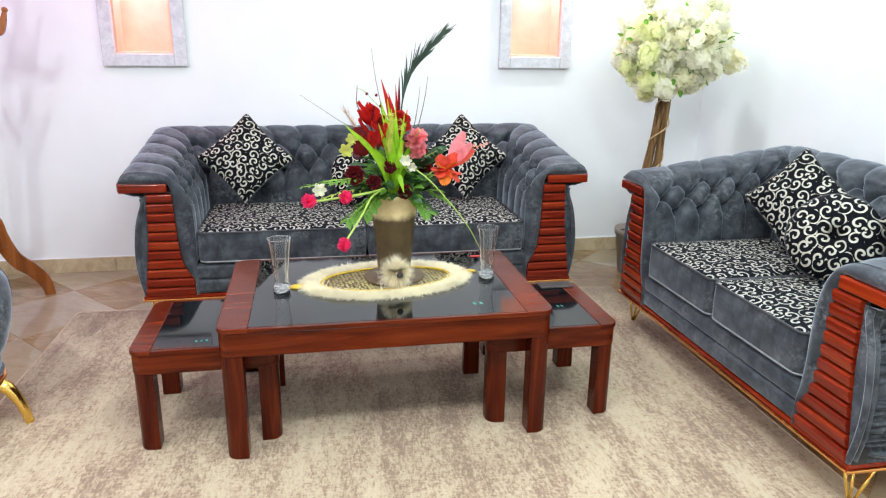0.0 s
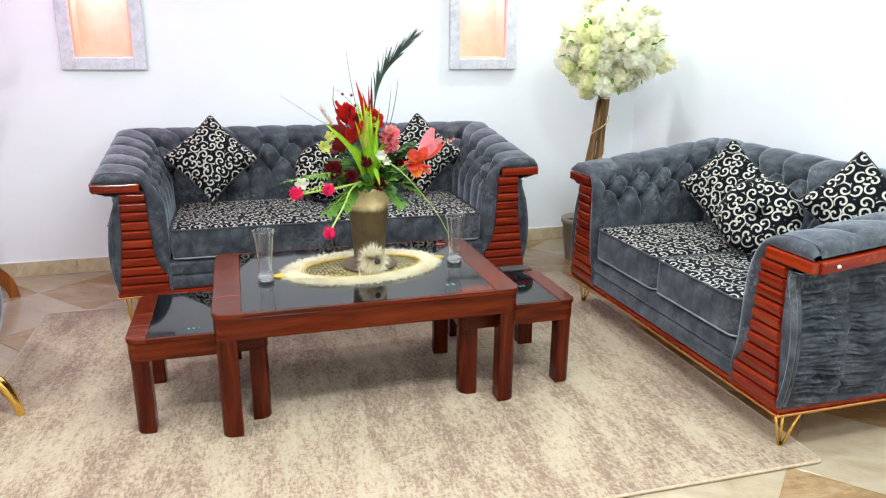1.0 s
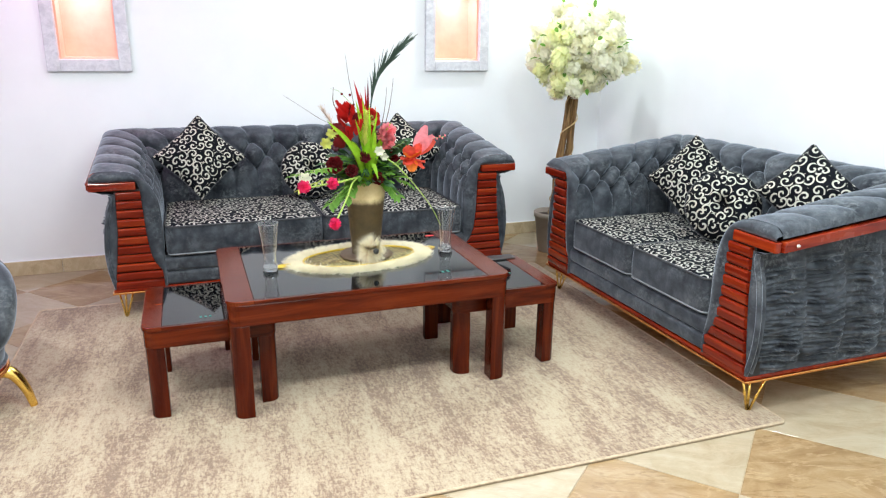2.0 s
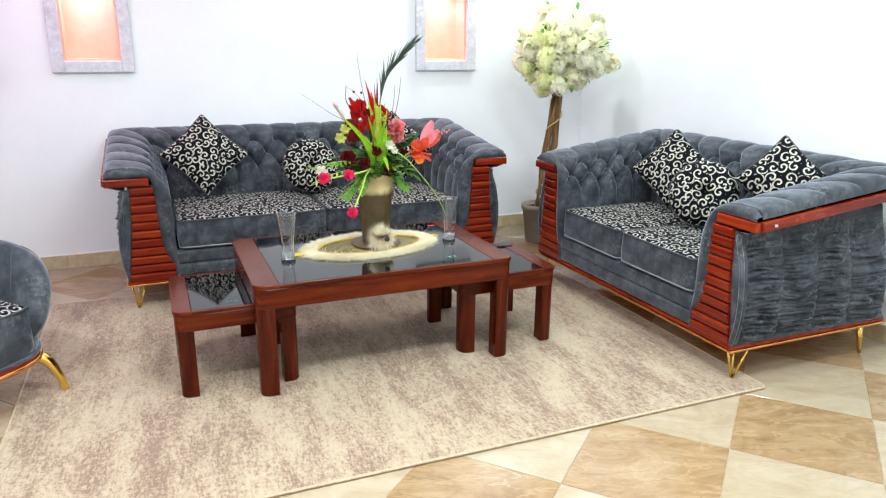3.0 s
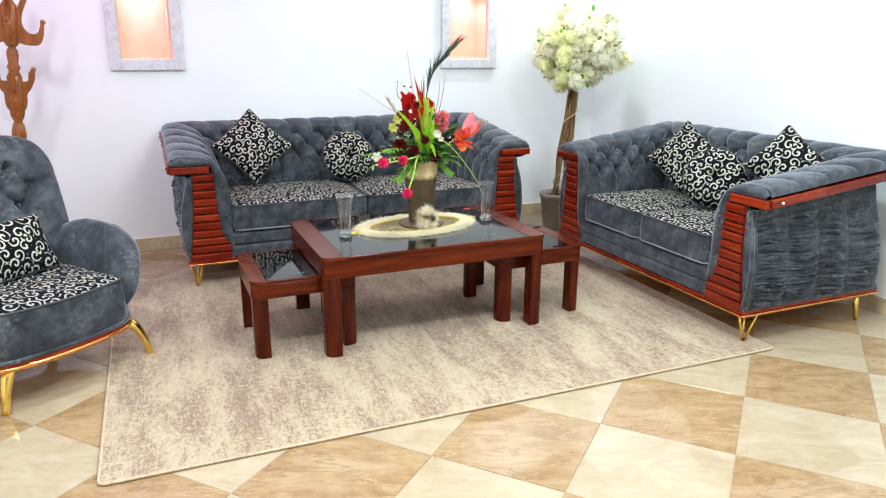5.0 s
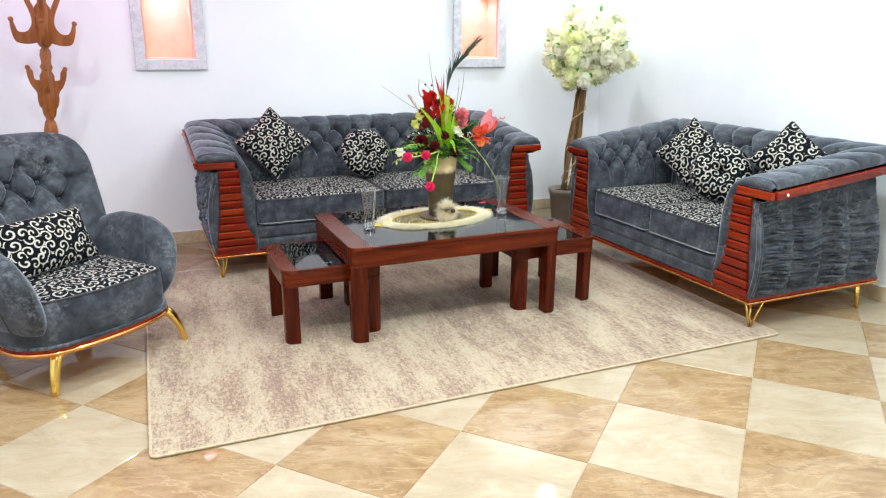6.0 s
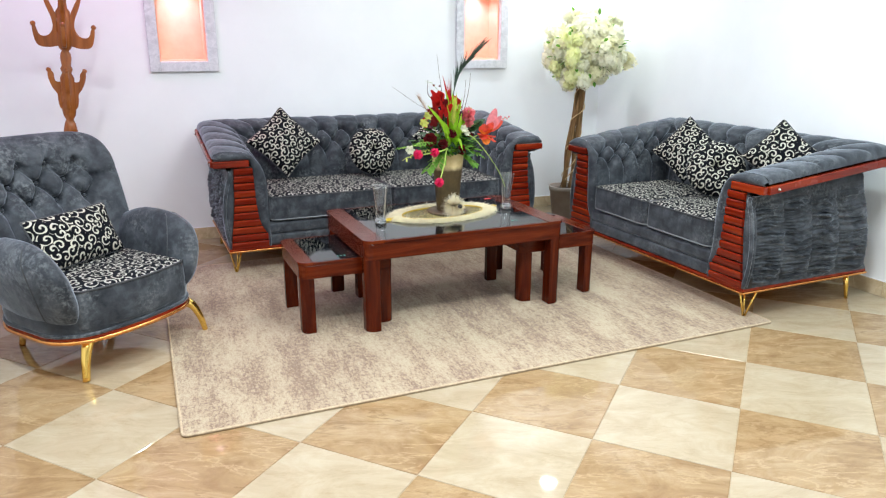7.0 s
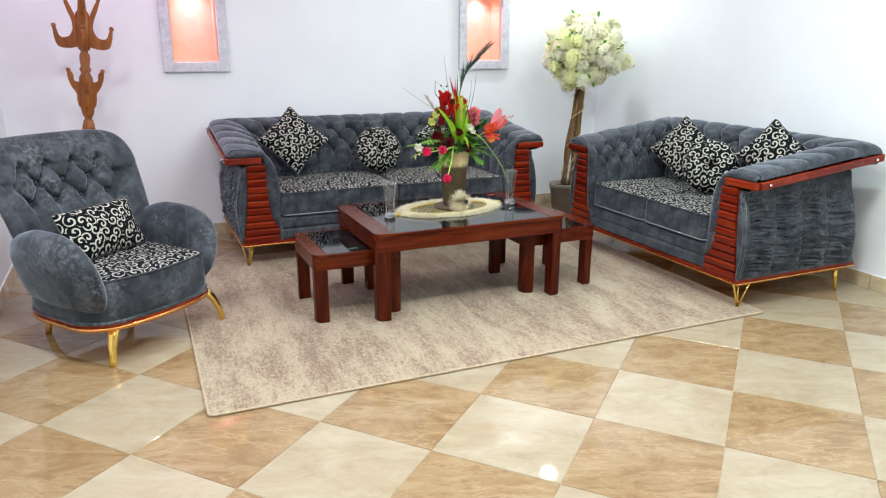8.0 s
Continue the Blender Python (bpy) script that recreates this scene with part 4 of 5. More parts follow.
def armchair():
    t = thing("armchair", "grey velvet armchair with buttoned high back, round arms and gold legs", "armchair", m=pose(-1.542, 1.576, 0, 0, 0, 36.0))
    part("base_trim", prism(bowed(0.378, -0.345, 0.34, 0.055, 0.16, 0.30), 0.186, 0.204, 0.005), COPPER, t, "copper-brown rim", True)
    part("base_rim", prism(bowed(0.371, -0.338, 0.33, 0.055, 0.16, 0.29), 0.2042, 0.216, 0.003), SLAT_WOOD, t, "dark red wooden rim")
    body, top, rt, rb = block(bowed(0.366, -0.335, 0.32, 0.052, 0.15, 0.28), 0.12, 0.0)
    mesh_ob("seat_base", *joined((body, top)), VELVET, t).location = (0, 0, 0.2162)
    mesh_ob("base_welt", *tube([(x, y, 0.224) for x, y in bowed(0.366, -0.336, 0.322, 0.053, 0.15, 0.28)], 0.009, 8, closed=True), VELVET, t)
    body, top, rt, rb = block(bowed(0.292, -0.350, 0.20, 0.045, 0.03, 0.05), 0.190, 0.022)
    c = mesh_ob("seat_cushion", *body, VELVET, t)
    c.location = (0, 0, 0.238)
    mesh_ob("seat_top", *top, SCROLL_SEAT, c, "dark cloth with cream scrolls")
    mesh_ob("piping", *tube(rt, 0.005, 6, closed=True), PIPING, c)

    # arms: plump, rounded at the front and running back into the back
    def arm_out(w):
        cs, sn = abs(math.cos(w)), abs(math.sin(w))
        front = math.cos(w) < 0
        a, b, p = (0.300 if front else 0.36), 0.215, (2.4 if front else 3.2)
        return ((cs / a) ** p + (sn / b) ** p) ** (-1 / p)
    for side in (-1, 1):
        def warp(p, s):
            y, z = p.x - 0.085, p.y + 0.430
            lift = max(0.0, (z - 0.40) / 0.24)
            z -= 0.05 * lift * max(0.0, (y - 0.0) / 0.3)
            flare = 0.092 * max(0.0, min(1.0, (z - 0.21) / 0.36)) ** 0.8
            x = 0.268 + flare + p.z * (1.0 if p.z > 0 else 0.8) - 0.02 * max(0, y) / 0.3
            return Vector((side * x, y, z + 0.0025 * noise.noise((y * 12, z * 12, side))))
        arm = mesh_ob("arm", *pillow(arm_out, 0.088, 3.4, 26, 120, warp), VELVET, t)
        # the stitched line that sets off the arm's front panel
        for face in (1, -1):
            line = []
            for k in range(25):
                f = 1.15 - 2.3 * k / 24
                ang = math.pi - f
                rim = arm_out(ang)
                r = min(0.97, (0.165 + 0.05 * f * f) / rim) if abs(f) < 1.1 else 0.97
                line.append(warp(Vector((rim * r * math.cos(ang), rim * r * math.sin(ang), face * 0.0885 * max(0.0, 1 - r ** 3.4) ** 0.6)), face))
            mesh_ob("arm_seam", *tube(line, 0.0035, 5), PIPING, arm)

    # tall buttoned back
    def back_out(w):
        cs, sn = abs(math.cos(w)), abs(math.sin(w))
        up = math.sin(w) > 0
        a, b, p = 0.372, (0.400 if up else 0.38), (6.0 if up else 5.0)
        return ((cs / a) ** p + (sn / b) ** p) ** (-1 / p)

    def back_warp(p, s):
        x, h, d = p.x, p.y + 0.625, p.z
        x *= 1.0 + 0.10 * max(0.0, min(1.0, (h - 0.50) / 0.40))
        y = 0.185 + 0.235 * (h - 0.35) / 0.65 - d - (0.06 + 0.045 * max(0.0, min(1.0, (0.98 - h) / 0.4))) * (abs(x) / 0.38) ** 2.6
        if s > 0:
            edge = min(1.0, max(0.0, (0.30 - abs(x)) / 0.07)) * min(1.0, max(0.0, (1.02 - h) / 0.13))
            y -= 1.25 * tuft(x / 0.140 + 0.5, (h - 0.700) / 0.092, 0.140, 0.092) * edge
            seam = h - 0.792 - 0.10 * (abs(x) - 0.14)
            y += 0.020 * math.exp(-abs(seam) / 0.008) * max(0.0, min(1.0, (abs(x) - 0.12) / 0.05))
        y += 0.003 * noise.noise((x * 10, h * 10, 4))
        return Vector((x, y, h))
    mesh_ob("backrest", *pillow(back_out, 0.075, 5.0, 64, 200, back_warp), VELVET, t, "deep-buttoned grey velvet")
    for row, cols in ((0, (-1.5, -0.5, 0.5, 1.5)), (1, (-1, 0, 1)), (2, (-1.5, -0.5, 0.5, 1.5))):
        for q in cols:
            x, h = q * 0.140, 0.700 + 0.092 * row
            y = 0.185 + 0.235 * (h - 0.35) / 0.65 - 0.072 - (0.06 + 0.045 * max(0.0, min(1.0, (0.98 - h) / 0.4))) * (abs(x) / 0.38) ** 2.6 + 0.060
            b = mesh_ob("button", *lathe([(0.0, 0.008), (0.008, 0.006), (0.012, 0.0), (0.008, -0.006), (0.0, -0.008)], 12), VELVET, t)
            b.matrix_local = pose(x, y, h, 80, 0, 0)
    for sx, sy, foot_x, foot_y in ((-1, -1, -0.283, -0.326), (1, -1, 0.400, -0.326), (-1, 1, -0.20, 0.327), (1, 1, 0.30, 0.327)):
        x0, y0 = foot_x - 0.105 * sx, foot_y - 0.060 * sy
        pts = curve([(x0, y0, 0.190), (x0 + 0.050 * sx, y0 + 0.026 * sy, 0.168), (x0 + 0.085 * sx, y0 + 0.046 * sy, 0.095), (foot_x, foot_y, 0.0)], 14)
        rad = [0.034 - 0.018 * (k / 14) ** 0.8 for k in range(15)]
        mesh_ob("leg", *tube(pts, rad, 12, 0.75), GOLD, t, "polished gold sabre leg")
    return t


armchair()
throw_pillow("oblong black cushion with cream scrolls, propped in the armchair", "oblong", pose(-1.53, 1.585, 0, 0, 0, 36.0) @ pose(-0.055, -0.005, 0.575, 66, 0, 10) @ pose(0, 0, 0, 0, 0, 0))


# ---- coat rack ----
def coat_rack():
    t = thing("coat_rack", "turned honey-coloured wooden coat rack with carved hooks", "coat rack", m=pose(-1.695, 3.0, 0, 0, 3.8, 0))
    prof = [(0.0, 0.26), (0.020, 0.26), (0.030, 0.29), (0.024, 0.33), (0.034, 0.38), (0.034, 0.50), (0.022, 0.53), (0.030, 0.57), (0.020, 0.61), (0.026, 0.72), (0.030, 0.82), (0.020, 0.86), (0.030, 0.89), (0.034, 0.93), (0.026, 0.98), (0.018, 1.0), (0.030, 1.03), (0.034, 1.06),
            (0.034, 1.26), (0.022, 1.29), (0.030, 1.315), (0.022, 1.335), (0.027, 1.38), (0.024, 1.41), (0.016, 1.425), (0.028, 1.44), (0.034, 1.46), (0.034, 1.66), (0.022, 1.68), (0.018, 1.74), (0.030, 1.78), (0.018, 1.83), (0.0, 1.85)]
    mesh_ob("post", *lathe([(r * 1.2, z) for r, z in prof], 24), RACK_WOOD, t)

    def board(name, pts, thick, ang, balls=()):
        loop = curve([(r, z, 0) for r, z in pts], 70)
        bm = turned(prism([(p.x, p.y) for p in loop], -thick / 2, thick / 2, 0.004), pose(0, 0, 0, 90, 0, 0))
        ob = part(name, bm, RACK_WOOD, t, smooth=False)
        ob.rotation_euler = (0, 0, radians(ang))
        for r, z, q in balls:
            sv, sf = lathe([(0.001, q), (q * 0.7, q * 0.7), (q, 0.0), (q * 0.7, -q * 0.7), (0.001, -q)], 14)
            b = mesh_ob("knob", sv, sf, RACK_WOOD, ob)
            b.location = (r, 0, z)
    upper = [(0.030, 1.455), (0.09, 1.442), (0.145, 1.452), (0.166, 1.50), (0.172, 1.565), (0.155, 1.567), (0.138, 1.52), (0.112, 1.508), (0.080, 1.522), (0.060, 1.565), (0.066, 1.62), (0.088, 1.68), (0.104, 1.74), (0.088, 1.745), (0.060, 1.69), (0.030, 1.62)]
    lower = [(0.026, 1.065), (0.048, 1.075), (0.058, 1.12), (0.060, 1.16), (0.085, 1.20), (0.104, 1.255), (0.106, 1.295), (0.092, 1.305), (0.074, 1.285), (0.066, 1.24), (0.030, 1.235)]
    foot = [(0.030, 0.50), (0.060, 0.47), (0.085, 0.38), (0.135, 0.27), (0.21, 0.20), (0.268, 0.12), (0.292, 0.02), (0.285, 0.001), (0.245, 0.001), (0.225, 0.06), (0.17, 0.135), (0.10, 0.19), (0.055, 0.25), (0.030, 0.30)]
    for a in (2, 92, 182, 272):
        board("upper_hook", upper, 0.024, a, ((0.166, 1.577, 0.016), (0.097, 1.755, 0.016)))
        board("lower_hook", lower, 0.024, a, ((0.100, 1.306, 0.015),))
        board("foot", foot, 0.030, a + 20)
    return t


coat_rack()


# ---- white blossom tree in a pot ----
PETAL = [petal_mat("cream_petal", (0.98, 0.96, 0.76), 0.03), petal_mat("green_white_petal", (0.94, 0.97, 0.64), 0.05), petal_mat("white_petal", (0.98, 0.97, 0.84), 0.03)]
LEAF = petal_mat("bright_leaf", (0.15, 0.34, 0.05), 0.3)
LEAF_DARK = plain("dark_leaf", (0.020, 0.065, 0.018), 0.5, 0, 0.4, 40, 0.0)
BARK = wood_mat("brown_stem", (0.06, 0.032, 0.012), (0.19, 0.11, 0.045), (0.33, 0.21, 0.10), 0.7, "Z", 2.0, 0.0)
VINE = plain("pale_vine", (0.55, 0.40, 0.20), 0.7)


def blossom_head(rng, radius, count, petal):
    """A ball of small cupped florets, four petals each."""
    pieces = []
    for k in range(count):
        d = Vector((rng.gauss(0, 1), rng.gauss(0, 1), rng.gauss(0, 1))).normalized()
        c = d * radius * rng.uniform(0.45, 1.32)
        u = d.orthogonal().normalized()
        u = (u * math.cos(k) + d.cross(u) * math.sin(k)).normalized()
        v = d.cross(u)
        s = petal * rng.uniform(0.8, 1.25)
        for q in range(4):
            w = math.pi / 2 * q
            a = u * math.cos(w) + v * math.sin(w)
            b = u * math.cos(w + 0.8) + v * math.sin(w + 0.8)
            e = u * math.cos(w + 1.57) + v * math.sin(w + 1.57)
            pieces.append(([c, c + a * s * 0.55 + d * s * 0.10, c + b * s + d * s * 0.30, c + e * s * 0.55 + d * s * 0.10], [(0, 1, 2, 3)]))
    return joined(pieces)


def leaf_blade(length, width, fold=0.25, curl=0.2, n=6):
    """A pointed leaf along +x, folded on its midrib and curling down."""
    vs, fs = [], []
    for i in range(n + 1):
        f = i / n
        w = width * math.sin(math.pi * min(1, f * 0.92 + 0.06)) ** 0.8
        z = -curl * length * f * f
        vs += [(length * f, -w, z + fold * w), (length * f, 0, z), (length * f, w, z + fold * w)]
    for i in range(n):
        a = i * 3
        fs += [(a, a + 1, a + 4, a + 3), (a + 1, a + 2, a + 5, a + 4)]
    return vs, fs


def aim(p, d, roll=0.0):
    """A pose at p whose x axis runs along d."""
    d = Vector(d).normalized()
    q = d.to_track_quat("X", "Z").to_matrix().to_4x4()
    return Matrix.Translation(p) @ q @ Matrix.Rotation(roll, 4, "X")


def shared_part(name, data, parent, m):
    ob = new(name, data)
    ob.parent = parent
    ob.matrix_local = m
    return ob


def blossom_tree():
    t = thing("potted_blossom_tree", "artificial white blossom tree in a round grey-brown pot", "potted plant", m=pose(2.118, 2.985, 0))
    mesh_ob("pot", *lathe([(0.0, 0.0), (0.088, 0.0), (0.092, 0.006), (0.122, 0.255), (0.130, 0.258), (0.132, 0.292), (0.128, 0.296), (0.120, 0.292), (0.112, 0.262), (0.0, 0.262)], 40), plain("taupe_pot", (0.30, 0.26, 0.22), 0.55, 0, 0.12, 12), t)
    mesh_ob("soil", *lathe([(0.0, 0.272), (0.06, 0.270), (0.112, 0.2635)], 28), plain("soil", (0.045, 0.03, 0.02), 0.95, 0, 0.4, 70, 0.6), t)
    rng = random.Random(3)
    top = Vector((0.112, -0.03, 1.22))
    for k in range(4):
        w = k * 1.7
        a = Vector((0.035 * math.cos(w) + 0.02, 0.035 * math.sin(w), 0.26))
        pts = [a + (top - a) * f + Vector((0.018 * math.cos(w + f * 2.0) * math.sin(3 * f), 0.018 * math.sin(w), 0)) + Vector((noise.noise((f * 4, k, 0)), noise.noise((f * 4, k, 9)), 0)) * 0.012 for f in [i / 16 for i in range(17)]]
        mesh_ob("stem", *tube(pts, [0.021 - 0.006 * i / 16 for i in range(17)], 9), BARK, t)
    for ph in (0.0, math.pi):
        pts = []
        for i in range(90):
            f = i / 89
            c = Vector((0.03, 0, 0.28)).lerp(top - Vector((0, 0, 0.04)), f)
            w = ph + f * 15 + math.sin(f * 9 + ph)
            pts.append(c + Vector((math.cos(w), math.sin(w), 0)) * (0.060 - 0.016 * f))
        mesh_ob("vine", *tube(pts, 0.0045, 6), VINE, t)
    heads = []
    for k in range(5):
        v, f = blossom_head(rng, 0.068, 130, 0.031)
        heads.append((v, f))
    metas = {}
    centre = Vector((0.122, -0.03, 1.428))
    n = 150
    for k in range(n):
        z = 1 - 2 * (k + 0.5) / n
        w = k * 2.39996
        r = math.sqrt(1 - z * z)
        d = Vector((r * math.cos(w), r * math.sin(w), z))
        rad = 0.84 + 0.42 * noise.noise(d * 2.6 + Vector((4, 1, 0))) + rng.uniform(-0.28, 0.20)
        p = centre + Vector((d.x * 0.305, d.y * 0.295, d.z * 0.300)) * rad
        mi = rng.choice((0, 0, 2, 2, 2, 2, 0, 2, 2, 1)) if z > -0.5 else rng.choice((0, 0, 1, 2))
        hi = rng.randrange(5)
        if (mi, hi) not in metas:
            o = mesh_ob("blossom", *heads[hi], PETAL[mi], t, smooth=False)
            metas[mi, hi] = o.data
        else:
            o = new("blossom", metas[mi, hi])
            o.parent = t
        s = rng.uniform(0.50, 0.95)
        o.matrix_local = Matrix.LocRotScale(p, Euler((rng.uniform(0, 6), rng.uniform(0, 6), rng.uniform(0, 6))), (s * rng.uniform(0.8, 1.3), s * rng.uniform(0.8, 1.3), s * rng.uniform(0.7, 1.0)))
        if k % 4 == 0:
            mesh_ob("twig", *tube([top + Vector((0, 0, -0.02)), centre.lerp(p, 0.4) + Vector((0, 0, 0.02)), p], [0.006, 0.004, 0.0025], 6), BARK if k % 4 else LEAF, t)
    lv, lf = leaf_blade(0.055, 0.013)
    first = None
    for k in range(80):
        d = Vector((rng.gauss(0, 1), rng.gauss(-0.3, 1), rng.gauss(0.1, 0.8))).normalized()
        p = centre + Vector((d.x * 0.31, d.y * 0.30, d.z * 0.28)) * rng.uniform(0.80, 1.10)
        m = aim(p, d + Vector((rng.uniform(-0.6, 0.6), rng.uniform(-0.6, 0.6), rng.uniform(-0.2, 0.7))), rng.uniform(-1, 1))
        if first is None:
            first = mesh_ob("leaf", lv, lf, LEAF, t)
            first.matrix_local = m
        else:
            shared_part("leaf", first.data, t, m)
    return t


blossom_tree()

# ---- the bouquet in the vase ----
LIME = petal_mat("lime_blade", (0.36, 0.66, 0.03), 0.2)
RED_PETAL = petal_mat("red_petal", (0.50, 0.012, 0.010), 0.25)
DARK_RED = petal_mat("dark_red_petal", (0.15, 0.004, 0.008), 0.25)
PINK_PETAL = petal_mat("hot_pink_petal", (0.78, 0.035, 0.16), 0.25)
SOFT_PINK = petal_mat("soft_pink_petal", (0.80, 0.27, 0.30), 0.25)
CORAL = petal_mat("coral_petal", (0.76, 0.10, 0.06), 0.25)
ORANGE = petal_mat("orange_petal", (0.78, 0.22, 0.03), 0.25)
WHITE_FL = petal_mat("white_flower_petal", (0.80, 0.80, 0.66), 0.25)
STEM = plain("green_stem", (0.28, 0.40, 0.07), 0.5, 0, 0.2, 40, 0.0)
TWIG = plain("brown_twig", (0.10, 0.055, 0.028), 0.7, 0, 0.3, 40, 0.0)
PLUME = plain("dark_plume", (0.030, 0.058, 0.042), 0.6, 0, 0.4, 40, 0.0)
PAMPAS = plain("pale_plume", (0.62, 0.48, 0.38), 0.85, 0, 0.2, 40, 0.0)
BERRY = plain("purple_berry", (0.055, 0.012, 0.025), 0.25, 0, 0.3, 30, 0.0)
YELLOW_GREEN = petal_mat("yellow_green_petal", (0.62, 0.66, 0.16), 0.25)


def ribbon(points, width, twist=0.3, n=18):
    """A long grass blade, folded along its middle, tapering to the tip."""
    pts = curve(points, n)
    vs, fs = [], []
    for i, p in enumerate(pts):
        tdir = (pts[min(i + 1, n)] - pts[max(i - 1, 0)]).normalized()
        side = tdir.cross(Vector((0.15, -1, 0.1))).normalized()
        side = Matrix.Rotation(twist * i / n, 3, tdir) @ side
        up = side.cross(tdir)
        f = i / n
        w = width * (0.55 + 0.45 * math.sin(math.pi * min(1, f * 1.1))) * (1 - max(0.0, f - 0.8) / 0.2) ** 0.7 + 0.0004
        vs += [p - side * w + up * w * 0.35, p, p + side * w + up * w * 0.35]
    for i in range(n):
        a = i * 3
        fs += [(a, a + 1, a + 4, a + 3), (a + 1, a + 2, a + 5, a + 4)]
    return vs, fs


def cupped_petal(length, width, cup=0.35, n=6, m=4):
    vs, fs = [], []
    for i in range(n + 1):
        f = i / n
        w = width * math.sin(math.pi * (0.08 + 0.86 * f)) ** 0.75
        for j in range(-m // 2, m // 2 + 1):
            g = j / (m / 2)
            vs.append((length * f, w * g, cup * length * f * f * 0.6 + cup * w * g * g + 0.006 * math.sin(g * 7 + f * 5) * f))
    k = m + 1
    for i in range(n):
        for j in range(m):
            fs.append((i * k + j, i * k + j + 1, (i + 1) * k + j + 1, (i + 1) * k + j))
    return vs, fs


def moved(piece, m):
    return [m @ Vector(v) for v in piece[0]], piece[1]


def rose(rng, r):
    """Whorls of cupped petals that open outwards."""
    pieces = []
    for ring, (n, tilt, s) in enumerate(((3, 78, 0.75), (5, 58, 0.9), (6, 34, 1.0), (7, 10, 1.05))):
        for k in range(n):
            w = 360 / n * k + ring * 23 + rng.uniform(-8, 8)
            pieces.append(moved(cupped_petal(r * s, r * 0.52 * s, 0.55), pose(0, 0, 0, 0, 0, w) @ pose(r * 0.06, 0, 0, 0, -tilt + rng.uniform(-6, 6), 0)))
    return joined(pieces)


def pompon(rng, r):
    """A carnation: a ball of many crimped petals."""
    pieces = []
    for k in range(120):
        d = Vector((rng.gauss(0, 1), rng.gauss(0, 1), rng.gauss(0, 1))).normalized()
        pieces.append(moved(cupped_petal(r * rng.uniform(0.75, 1.05), r * 0.30, 0.2, 3, 2), aim(Vector((0, 0, 0)), d, rng.uniform(0, 6))))
    return joined(pieces)


